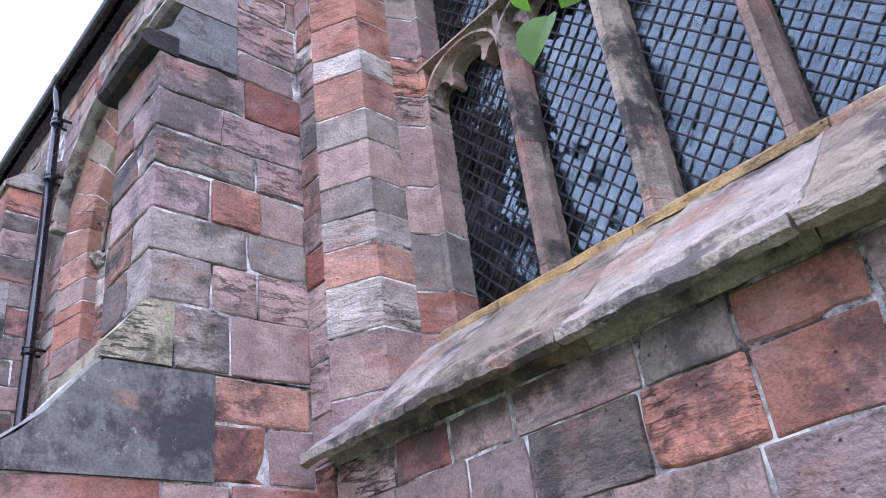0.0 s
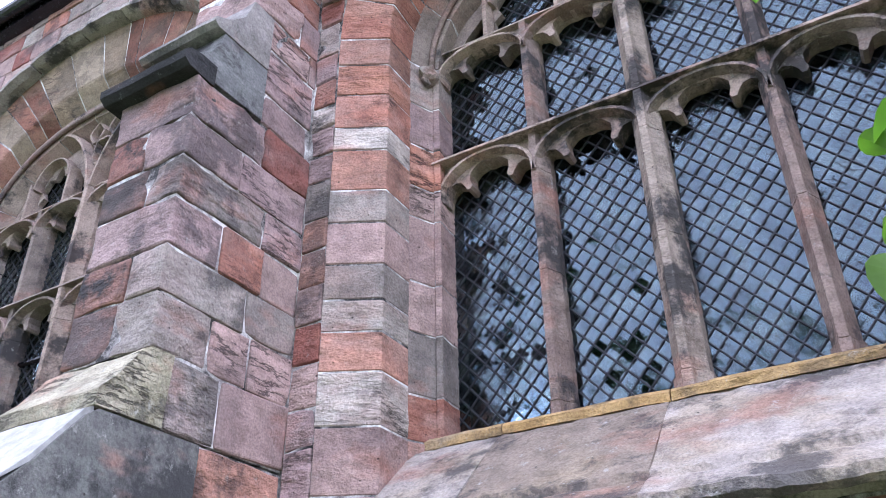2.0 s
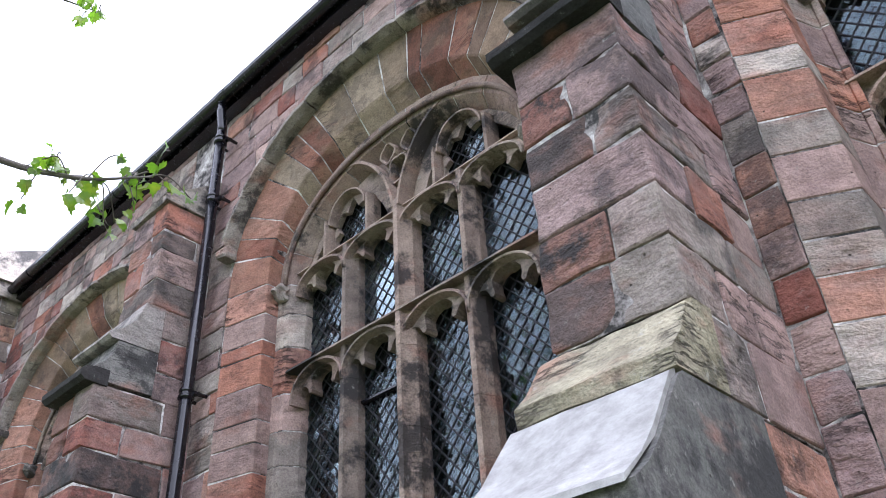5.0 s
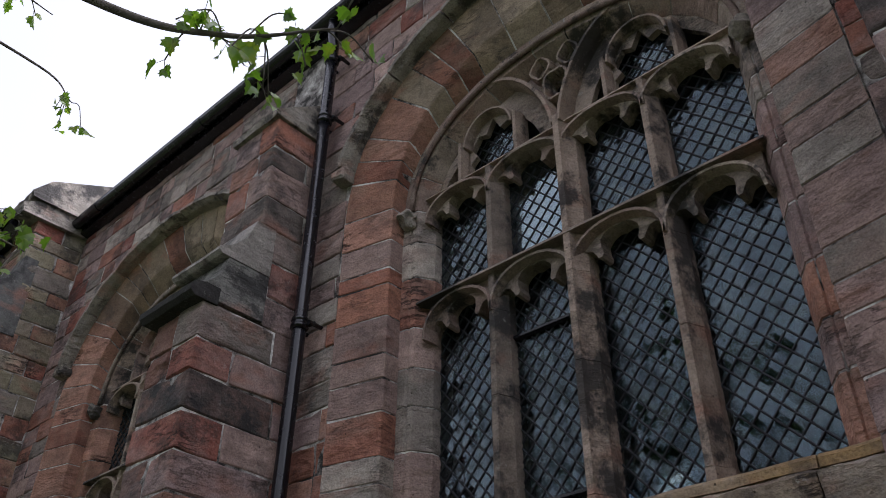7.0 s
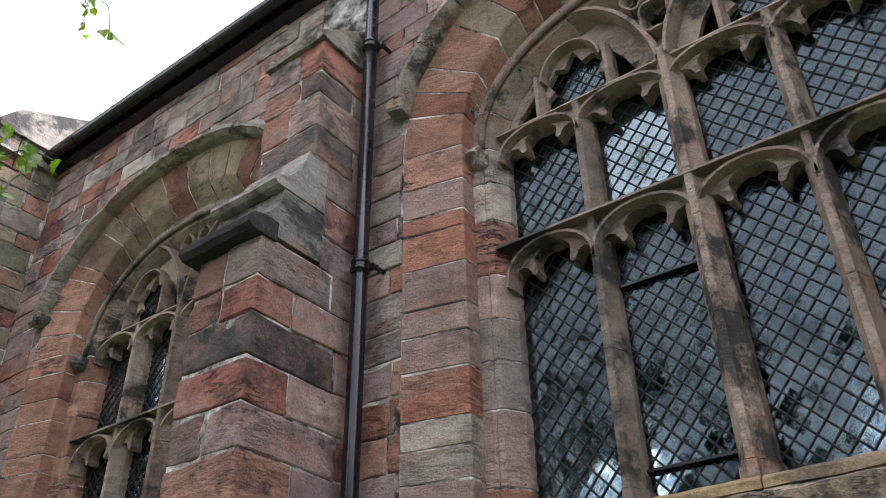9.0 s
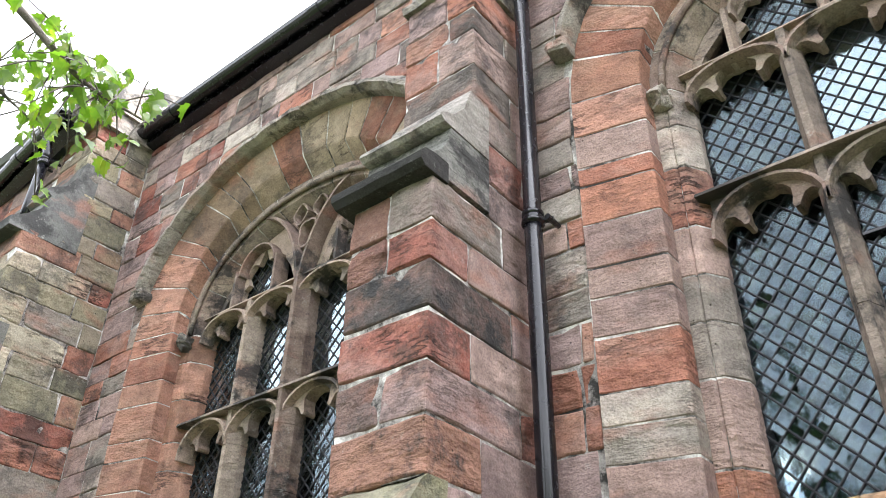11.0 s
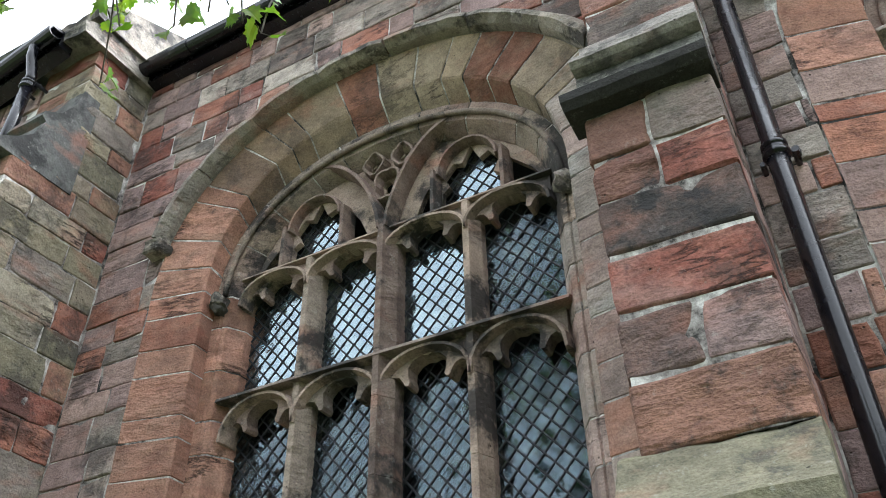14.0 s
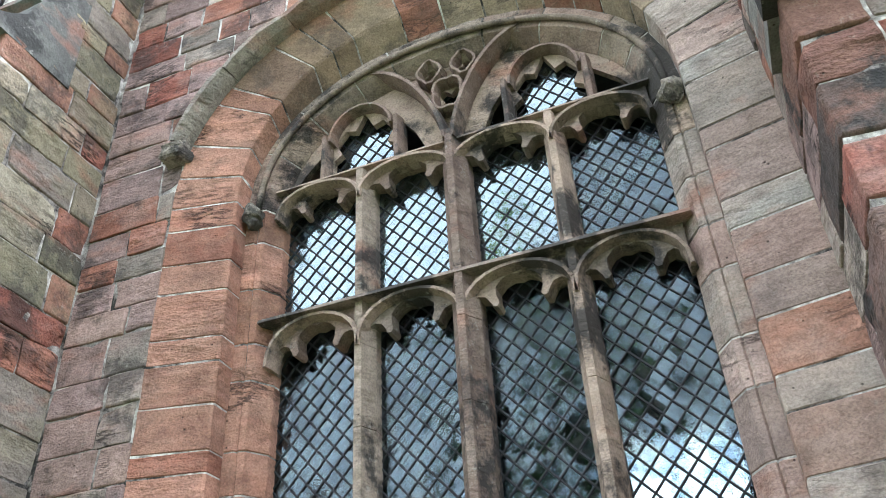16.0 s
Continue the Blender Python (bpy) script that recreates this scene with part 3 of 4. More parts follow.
def build_window(w, name, label, left_mat, right_mat):
    thing = new(name)
    tagged(thing, label, "window", kind="structure")
    deep = w.front - 2.30

    def outer_mat(a, b):
        if a < 1:
            return left_mat
        if a >= 2:
            return right_mat
        return ARCH if 1.2 < a < 1.85 else (REDJAMB if a < 1.5 else right_mat)

    order(w, thing, "jamb_stone", [(w.outer, w.rise_out, FACE - 0.002), (w.outer - 0.012, w.rise_out - 0.01, FACE + 0.006),
                                   (w.inner + 0.012, w.rise_in + 0.135, w.y1 - 0.05), (w.inner, w.rise_in + 0.12, w.y1 - 0.04),
                                   (w.inner, w.rise_in, w.front - 0.03 - deep * 0.45)], joints(w, 0.19, 18, 0.3), outer_mat)
    a = w.inner
    rin = w.rise_in
    order(w, thing, "inner_jamb_stone", [(a, rin, w.front - 0.04 - deep * 0.45), (a - 0.05, rin - 0.05, w.front - 0.035), (a - 0.062, rin - 0.06, w.front - 0.02),
                                         (a - 0.07, rin - 0.07, w.front - 0.028), (a - 0.10, rin - 0.11, w.front - 0.02),
                                         (w.light, rin - 0.17, w.front + 0.08), (w.light, rin - 0.17, w.front + 0.24)],
          joints(w, 0.27, 9), lambda p, q: (left_mat if p < 1 else right_mat) if (p < 0.95 or p >= 2.02) else TRACERY, 1.0, 0.003)
    # roll following the inner arch down to carved stops
    verts, faces = [], []
    pts = []
    for i in range(41):
        s = 1.0 + i / 40
        x, z = w.at(s, a - 0.07, rin - 0.07)
        pts.append((x, w.front - 0.045, z))
    tube(pts, [0.018] * len(pts), 8, verts, faces)
    mesh("arch_roll", verts, faces, TRACERY, thing, True)
    for sx in (-1, 1):
        carved_head(thing, w.cx + sx * (a - 0.055), w.front - 0.06, w.zs - 0.06, HOOD)
    # mullions
    half = w.light
    step = half / 2 + 0.015
    xs = [w.cx - step, w.cx, w.cx + step]
    verts, faces = [], []
    for i, x in enumerate(xs):
        mw = 0.066 if i == 1 else 0.052
        f = w.front - (0.03 if i == 1 else 0.0)
        verts, faces = [], []
        top = w.heads + (0.08 if i == 1 else 0.02)
        zz = [w.sill - 0.02, w.sill + 0.10, w.sill + 0.72, w.crest - 0.24, w.crest + 0.02, top]
        for z0, z1 in zip(zz, zz[1:]):
            k = 1.18 if z0 < w.sill else 1.0
            prism(verts, faces, z0, z1 - 0.003, [(x - 0.018 * k, f), (x + 0.018 * k, f), (x + 0.028, f + 0.03), (x + mw * k, f + 0.085), (x + mw * k, f + 0.19), (x - mw * k, f + 0.19), (x - mw * k, f + 0.085), (x - 0.028, f + 0.03)])
        mesh("mullion", verts, faces, TRACERY, thing)
    # lights, their heads, the crest
    edges = [w.cx - half, *xs, w.cx + half]
    for i in range(4):
        x0, x1 = edges[i], edges[i + 1]
        y0 = w.front + 0.005
        gl, gr = (-0.03 if i == 0 else 0.03), (-0.03 if i == 3 else 0.03)
        head_plate(w, thing, x0, x1, w.crest - 0.012, w.crest - 0.25, w.crest - 0.06, y0 + 0.035, y0 + 0.125)
        head_plate(w, thing, x0, x1, w.heads + 0.03, w.heads - 0.18, w.heads - 0.02, y0 + 0.035, y0 + 0.125)
        verts, faces = [], []
        m = (x0 + x1) / 2
        hw = (x1 - x0) / 2
        for zt, zb in ((w.crest - 0.03, w.crest - 0.25), (w.heads + 0.0, w.heads - 0.17)):
            arc = []
            for k in range(13):
                q = math.pi * k / 12
                arc.append((m + hw * math.cos(q), zb + (zt - zb) * math.sin(q) ** 0.8))
            for p, q in zip(arc, arc[1:]):
                bar(verts, faces, p, q, 0.034, y0 - 0.02, y0 + 0.09)
        mesh("light_arch", verts, faces, TRACERY, thing)
        quarries(w, thing, x0 + gl, x1 - gr, w.sill, w.crest - 0.05, 45 if w is not W1 else 30)
        quarries(w, thing, x0 + gl, x1 - gr, w.crest - 0.04, w.heads + 0.0, 25, NEW_GLASS if (w is W3 and i < 3) or (w is W2 and i == 1) else None)
    crest = [(w.front - 0.035, w.crest - 0.02), (w.front - 0.025, w.crest + 0.002), (w.front + 0.12, w.crest + 0.03), (w.front + 0.12, w.crest - 0.02)]
    ob = extrude("transom", [(p[0], p[1]) for p in crest], w.cx - half - 0.045, w.cx + half + 0.045, "x", TRACERY, thing, (), 0.004)
    crest2 = [(w.front + 0.0, w.heads + 0.02), (w.front + 0.01, w.heads + 0.04), (w.front + 0.12, w.heads + 0.06), (w.front + 0.12, w.heads + 0.02)]
    extrude("upper_transom", crest2, w.cx - half - 0.02, w.cx + half + 0.02, "x", TRACERY, thing, (), 0.004)
    if w is W2:
        for z in (3.86, 2.98):
            v, f = [], []
            bar(v, f, (edges[1] + 0.05, z), (edges[2] - 0.05, z), 0.028, w.glass - 0.035, w.glass + 0.01)
            mesh("vent_bar", v, f, IRON, thing)
    build_tracery(w, thing, xs)
    # sloping sill
    top, y_in = w.sill, w.glass + 0.06
    low = w.sill - 0.50
    sect = [(y_in, top + 0.02), (w.front - 0.05, top + 0.005), (w.front - 0.06, top - 0.03), (w.front - 0.12, top - 0.06), (FACE + 0.16, low + 0.25), (FACE + 0.06, low + 0.155), (FACE + 0.0, low + 0.105), (FACE - 0.01, low + 0.075), (FACE - 0.06, low + 0.055),
            (FACE - 0.12, low + 0.01), (FACE - 0.15, low - 0.005), (FACE - 0.15, low - 0.04), (FACE - 0.12, low - 0.055), (FACE - 0.10, low + 0.02), (FACE - 0.03, low + 0.03), (FACE + 0.012, low - 0.05), (y_in, low - 0.085)]
    x, end = w.cx - w.outer - 0.03, w.cx + w.outer + 0.03
    while x < end - 0.05:
        nx = min(end, x + random.uniform(0.6, 0.95))
        if end - nx < 0.3:
            nx = end
        sill_stone(thing, sect, x + 0.002, nx - 0.002)
        fillet = [(w.front + 0.02, top + 0.035), (w.front - 0.055, top + 0.022), (w.front - 0.075, top + 0.005), (w.front - 0.075, top - 0.03), (w.front + 0.02, top - 0.02)]
        weathering(thing, "sill_fillet", fillet, max(x, w.cx - w.inner) + 0.003, min(nx, w.cx + w.inner) - 0.003, YELLOW, 0.007)
        x = nx
    # hood mould
    hp = [(0.0, FACE + 0.02), (0.005, FACE - 0.06), (0.03, FACE - 0.115), (0.06, FACE - 0.115), (0.085, FACE - 0.06), (0.13, FACE - 0.03), (0.15, FACE + 0.02)]
    s = 1.09
    while s < 1.91:
        e = min(1.91, s + random.uniform(0.08, 0.13))
        if 1.91 - e < 0.05:
            e = 1.91
        grid = []
        for k in range(6):
            q = s + 0.001 + (e - s - 0.002) * k / 5
            row = []
            for o, y in hp:
                x, z = w.at(q, w.outer + 0.005 + o, w.rise_out + 0.005 + o)
                row.append((x, y, z))
            grid.append(row)
        skin("hood_mould", grid, Vector((0, 1, 0)), HOOD, thing, 0.05, 0.006, 0.011)
        s = e
    for s in (1.085, 1.915):
        x, z = w.at(s, w.outer + 0.06, w.rise_out + 0.06)
        stone("label_stop", (x - 0.07, FACE - 0.10, z - 0.07), (x + 0.07, FACE + 0.02, z + 0.03), HOOD, thing, 0.02, 0.02, 0.04)
    return thing


def sill_stone(thing, sect, x0, x1):
    xs = cuts(x0, x1, 0.01, 0.04)
    verts, faces = [], []
    n = len(sect)
    seed = Vector((x0 * 3, 1, 2))
    for x in xs:
        for y, z in sect:
            v = Vector((x, y, z))
            verts.append(v + noise.noise_vector(v * 9 + seed) * 0.010 + noise.noise_vector(v * 31 + seed) * 0.007)
    for i in range(len(xs) - 1):
        for j in range(n):
            k = (j + 1) % n
            faces.append([i * n + j, i * n + k, (i + 1) * n + k, (i + 1) * n + j])
    faces += [list(range(n)), [(len(xs) - 1) * n + j for j in range(n)]]
    mesh("sill_stone", verts, faces, SILL, thing)


def foil(cx, cz, rx, rz, lobes, deep, turn=0.0, n=32):
    return [(cx + rx * math.cos(2 * math.pi * i / n) * (1 - deep * abs(math.cos(lobes / 2 * (2 * math.pi * i / n + turn))) ** 3),
             cz + rz * math.sin(2 * math.pi * i / n) * (1 - deep * abs(math.cos(lobes / 2 * (2 * math.pi * i / n + turn))) ** 3)) for i in range(n)]


def build_tracery(w, thing, xs):
    """The pierced stone head over the upper lights, with two branching ribs."""
    hw, rise = w.inner - 0.075, w.rise_in - 0.08
    base = w.heads + 0.03
    arch = []
    for i in range(49):
        s = 1 + i / 48
        x, z = w.at(s, hw, rise)
        if z > base:
            arch.append((x, z))
    if not arch:
        return
    outline = [(arch[0][0], base), *arch, (arch[-1][0], base)]
    apex = w.zs + rise
    dz = apex - base
    holes = []
    for sx in (-1, 1):
        m = w.cx + sx * (w.light / 2 + 0.015) * 1.02
        # cusped light over each pair
        h = []
        top = base + dz * 0.62
        for u, v in ((-0.17, 0.015), (-0.165, 0.14), (-0.12, 0.17), (-0.155, 0.24), (-0.10, 0.31), (-0.05, 0.29), (0, 0.385), (0.05, 0.29), (0.10, 0.31), (0.155, 0.24), (0.12, 0.17), (0.165, 0.14), (0.17, 0.015)):
            h.append((m + u * 1.13, base + 0.005 + v * 1.05 * dz / 0.62))
        holes.append(h)
        # small dark openings beside it
        e = m + sx * 0.235
        holes.append([(e - sx * 0.005, base + 0.02), (e + sx * 0.20, base + 0.02), (e + sx * 0.13, base + 0.13), (e + sx * 0.005, base + 0.26)])
        c = m - sx * 0.235
        holes.append([(c, base + 0.03), (c, base + 0.30), (c - sx * 0.07, base + 0.20), (c - sx * 0.13, base + 0.05)])
        holes.append(foil(w.cx + sx * 0.10, base + dz * 0.79, 0.055, 0.072, 4, 0.45, 0.8, 20))
    holes.append(foil(w.cx, base + dz * 0.50, 0.075, 0.10, 4, 0.5, 0.0, 24))
    extrude("tracery", outline, w.front + 0.085, w.front + 0.125, "y", TRACERY, thing, holes, 0.005)
    v, f = [], []
    for sx in (-1, 1):
        arc = []
        for k in range(11):
            t = k / 10
            arc.append((w.cx + sx * (0.02 + 0.50 * t ** 1.5), w.heads + 0.03 + (apex - w.heads - 0.05) * math.sin(t * math.pi / 2) * (0.98 - 0.02 * t)))
        for p, q in zip(arc, arc[1:]):
            bar(v, f, p, q, 0.045, w.front - 0.03, w.front + 0.12)
        m = w.cx + sx * (w.light / 2 + 0.015) * 1.02
        for u in (-0.215, 0.215):
            bar(v, f, (m + u, base), (m + u, base + 0.31), 0.05, w.front + 0.01, w.front + 0.12)
        # foils set on the face
        ring = [(m + 0.185 * math.cos(q), base + 0.24 * dz / 0.62 + 0.20 * math.sin(q)) for q in [math.pi * k / 10 for k in range(11)]]
        for p, q in zip(ring, ring[1:]):
            bar(v, f, p, q, 0.03, w.front + 0.015, w.front + 0.1)
        ring = foil(w.cx + sx * 0.10, base + dz * 0.79, 0.072, 0.09, 4, 0.2, 0.8, 14)
        for p, q in zip(ring, ring[1:] + ring[:1]):
            bar(v, f, p, q, 0.028, w.front + 0.015, w.front + 0.1)
    ring = foil(w.cx, base + dz * 0.50, 0.095, 0.125, 4, 0.2, 0.0, 16)
    for p, q in zip(ring, ring[1:] + ring[:1]):
        bar(v, f, p, q, 0.03, w.front + 0.01, w.front + 0.1)
    mesh("tracery_rib", v, f, TRACERY, thing)
    z1 = base + dz * 0.75
    for sx in (-1, 1):
        m = w.cx + sx * (w.light / 2 + 0.015) * 1.02
        quarries(w, thing, m - 0.22, m + 0.22, base, z1, 6, NEW_GLASS if w is W3 else None)
    quarries(w, thing, w.cx - 0.2, w.cx + 0.2, base + 0.1, apex, 6)


build_window(W1, "window_1", "four-light traceried church window with diamond leaded panes and sandstone mullions", JAMB, JAMB)
build_window(W2, "window_2", "pointed four-light church window with leaded glass and worn tracery", JAMB, JAMB)
build_window(W3, "window_3", "four-light church window with red sandstone jambs and leaded panes", REDJAMB, LIT_JAMB)

# ---- buttresses ----


def courses(z0, z1, h=0.225):
    n = max(1, round((z1 - z0) / h))
    zs = [z0 + (z1 - z0) * (i + (random.uniform(-0.16, 0.16) if 0 < i < n else 0)) / n for i in range(n + 1)]
    return zs


def stage(thing, x0, x1, front, back, z0, z1, mat, h=0.225, face=None, flank=None):
    """One stage of a buttress: a core and its bonded stones."""
    g = 0.004
    mesh_box("core", thing, (x0 + 0.010, front + 0.010, z0), (x1 - 0.010, back + 0.02, z1), MORTAR)
    face = face or mat
    zs = courses(z0, z1, h)
    for i, (a, b) in enumerate(zip(zs, zs[1:])):
        a, b = a + g * random.uniform(0.3, 1.5), b - g * random.uniform(0.3, 1.5)
        long = random.uniform(0.42, 0.6) if i % 2 else random.uniform(0.2, 0.34)
        long = min(long, back - front - 0.02)
        quoin = face if random.random() < 0.6 else mat
        if random.random() < 0.45:
            m = x0 + (x1 - x0) * random.uniform(0.35, 0.65)
            stone("stone_block", (x0, front, a), (m - g, front + long, b), face, thing, 0.012, random.choice((0.006, 0.010, 0.015)), 0.05)
            stone("stone_block", (m + g, front, a), (x1, front + long, b), mat, thing, 0.012, random.choice((0.006, 0.010, 0.015)), 0.05)
        else:
            stone("stone_block", (x0, front, a), (x1, front + long, b), quoin, thing, 0.012, random.choice((0.006, 0.010, 0.015)), 0.05)
        for side in (0, 1):
            y = front + long + 2 * g
            while y < back - 0.05:
                e = min(back, y + random.uniform(0.2, 0.5))
                if back - e < 0.14:
                    e = back
                proud = random.uniform(-0.004, 0.005)
                lo, hi = ((x0 - proud, y, a), (x0 + 0.15, e, b)) if side == 0 else ((x1 - 0.15, y, a), (x1 + proud, e, b))
                spalled = random.random() < 0.14
                stone("stone_block", lo, hi, SPALL if spalled else (flank or BSIDE) if side else mat, thing, 0.009, 0.014 if spalled else 0.005, 0.045 if spalled else 0.075)
                y = e + 2 * g * random.uniform(0.5, 1.6)


def mesh_box(name, parent, lo, hi, mat):
    v = [Vector((x, y, z)) for x in (lo[0], hi[0]) for y in (lo[1], hi[1]) for z in (lo[2], hi[2])]
    return mesh(name, v, [[0, 1, 3, 2], [4, 5, 7, 6], [0, 1, 5, 4], [2, 3, 7, 6], [0, 2, 6, 4], [1, 3, 7, 5]], mat, parent)


def build_buttress(x0, x1, front, label, seed, cap=4.22, off=2.93, cement=True):
    random.seed(seed)
    thing = new("buttress")
    tagged(thing, label, "buttress", "buttresses along the church wall")
    d = front - 1.32
    low = front - 0.45
    stage(thing, x0 - 0.02, x1, low, FACE + 0.02, -0.4, off - 0.71, BUTT, 0.26)
    # lower slab with a concave slope
    s = [(low - 0.03, off - 0.71), (low - 0.035, off - 0.63), (low + 0.04, off - 0.58), (low + 0.12, off - 0.50), (low + 0.20, off - 0.40), (low + 0.27, off - 0.31), (low + 0.31, off - 0.28), (front + 0.3, off - 0.28), (front + 0.3, off - 0.71)]
    weathering(thing, "lower_weathering", s, x0 - 0.06, x1 + 0.003, CAPST)
    s = [(low - 0.05, off - 0.64), (low - 0.045, off - 0.62), (low + 0.04, off - 0.555), (low + 0.12, off - 0.475), (low + 0.20, off - 0.375), (low + 0.27, off - 0.285), (low + 0.30, off - 0.27), (low + 0.30, off - 0.29), (low + 0.12, off - 0.50)]
    if cement:
        weathering(thing, "cement_flaunching", s, x0 - 0.06, x1 - 0.012, CEMENT, 0.004)
    stage(thing, x0, x1, front + 0.3, FACE + 0.02, off - 0.71, off - 0.28, BUTT, 0.215)
    s = [(front - 0.16, off - 0.27), (front - 0.165, off - 0.215), (front - 0.10, off - 0.15), (front - 0.01, off - 0.02), (front + 0.02, off), (front + 0.12, off), (front + 0.12, off - 0.27)]
    weathering(thing, "mossy_weathering", s, x0 - 0.05, x1 + 0.006, MOSSY, 0.012)
    stage(thing, x0, x1, front + 0.12, FACE + 0.02, off - 0.27, off, BUTT, 0.25)
    stage(thing, x0, x1, front, FACE + 0.02, off, cap, BUTT, 0.225, BFRONT)
    drip = [(front + 0.09, cap - 0.012), (front - 0.06, cap - 0.005), (front - 0.09, cap + 0.02), (front - 0.095, cap + 0.055), (front - 0.07, cap + 0.085), (front + 0.0, cap + 0.10), (front + 0.09, cap + 0.10)]
    weathering(thing, "drip_mould", drip, x0 - 0.05, x1 + 0.010, SOOT_SHADE, 0.004)
    scoop = [(front + 0.04, cap + 0.02), (front - 0.02, cap + 0.10), (front + 0.05, cap + 0.16), (front + 0.095, cap + 0.25), (front + 0.11, cap + 0.33), (front + 0.4, cap + 0.33), (front + 0.4, cap + 0.02)]
    weathering(thing, "cap_slope", scoop, x0 - 0.03, x1 + 0.002, CAPST, 0.005)
    s = [(front + 0.06, cap + 0.335), (front + 0.035, cap + 0.355), (front + 0.04, cap + 0.38), (front + 0.13, cap + 0.43), (front + 0.21, cap + 0.53), (front + 0.26, cap + 0.68), (front + 0.4, cap + 0.68), (front + 0.4, cap + 0.335)]
    weathering(thing, "cap_weathering", s, x0 - 0.03, x1 + 0.006, PALECAP, 0.006)
    stage(thing, x0, x1, front + 0.4, FACE + 0.02, cap, cap + 0.68, BUTT)
    stage(thing, x0, x1, front + 0.29, FACE + 0.02, cap + 0.68, 5.78, BUTT)
    s = [(front + 0.26, 5.77), (front + 0.25, 5.82), (FACE + 0.02, 6.2), (FACE + 0.02, 5.77)]
    weathering(thing, "top_weathering", s, x0 - 0.02, x1 + 0.02, HOOD, 0.012)
    return thing


build_buttress(-3.24, -2.77, 1.32, "stepped sandstone buttress with mossy sloping offsets", 11)
build_buttress(-7.17, -6.70, 1.37, "stepped buttress of weathered red sandstone blocks", 29, 4.18, 2.88, False)


def build_corner_buttress():
    random.seed(5)
    thing = new("corner_buttress")
    tagged(thing, "tall lichen-stained buttress at the corner of the projecting wall", "buttress")
    x0, x1 = -11.2, -10.68
    stage(thing, x0, x1, 0.95, FACE + 0.02, -0.4, 4.45, LICHENED, 0.21, None, LICHENED)
    weathering(thing, "lower_weathering", [(0.90, 4.43), (0.89, 4.50), (1.0, 4.56), (1.12, 4.66), (1.20, 4.80), (1.4, 4.80), (1.4, 4.43)], x0 - 0.03, x1 + 0.004, CAPST)
    stage(thing, x0, x1, 1.25, FACE + 0.02, 4.45, 5.60, LICHENED, 0.18, None, LICHENED)
    weathering(thing, "cap_weathering", [(1.15, 5.56), (1.14, 5.63), (1.24, 5.70), (1.33, 5.80), (1.38, 5.95), (1.34, 5.98), (1.35, 6.03), (1.46, 6.10), (1.53, 6.25), (1.56, 6.42), (1.7, 6.42), (1.7, 5.56)], x0 - 0.04, x1 + 0.004, CAPST)
    stage(thing, x0, x1, 1.56, FACE + 0.02, 5.60, 6.9, LICHENED, 0.18, None, LICHENED)
    weathering(thing, "kneeler", [(1.38, 6.86), (1.36, 6.96), (1.5, 7.05), (2.1, 7.05), (2.1, 6.86)], x0 - 0.03, x1 + 0.05, HOOD, 0.015)
    weathering(thing, "gable_coping", [(1.42, 7.05), (1.40, 7.12), (1.55, 7.32), (4.5, 8.75), (4.5, 8.55), (2.0, 7.05)], x0 - 0.03, x1 + 0.08, HOOD, 0.015)


build_corner_buttress()

# ---- gutters and downpipes ----


def half_gutter(name, x0, x1, y, z, turn, label):
    """Half-round cast gutter with sockets and a dark fascia under the roof edge."""
    verts, faces = [], []
    prof = [(0.062 * math.cos(a), 0.062 * math.sin(a)) for a in [math.pi + math.pi * i / 8 for i in range(9)]]
    prof += [(0.054 * math.cos(a), 0.054 * math.sin(a)) for a in [2 * math.pi - math.pi * i / 8 for i in range(9)]]
    thing = new(name)
    tagged(thing, label, "gutter")
    n = len(prof)

    def run(u0, u1, k):
        b = len(verts)
        for u in (u0, u1):
            for p, q in prof:
                verts.append(Vector((u, y + p * k + (u - x1) * turn, z + q * k)))
        for i in range(n):
            faces.append([b + i, b + (i + 1) % n, b + n + (i + 1) % n, b + n + i])
        faces.append([b + i for i in range(n)])
        faces.append([b + n + i for i in range(n)])

    run(x0, x1, 1.0)
    x = x1 - 0.9
    while x > x0:
        run(x - 0.05, x + 0.05, 1.12)
        x -= 1.83
    mesh("trough", verts, faces, IRON, thing)
    v = []
    for u in (x0, x1):
        o = (u - x1) * turn
        v += [Vector((u, y + 0.055 + o, z - 0.10)), Vector((u, y + 0.16 + o, z - 0.12)), Vector((u, y + 0.16 + o, z + 0.06)), Vector((u, y - 0.03 + o, z + 0.045)), Vector((u, y - 0.03 + o, z + 0.02)), Vector((u, y + 0.055 + o, z + 0.02))]
    f = [[i, (i + 1) % 6, 6 + (i + 1) % 6, 6 + i] for i in range(6)] + [[0, 1, 2, 3, 4, 5], [6, 7, 8, 9, 10, 11]]
    mesh("fascia", v, f, IRON, thing)


half_gutter("gutter", -10.72, 3.5, 1.925, 6.985, 0.0, "black cast-iron gutter along the eaves of the church")
half_gutter("gutter", -16.0, -10.85, 1.30, 6.90, -0.09, "black gutter over the projecting wall")


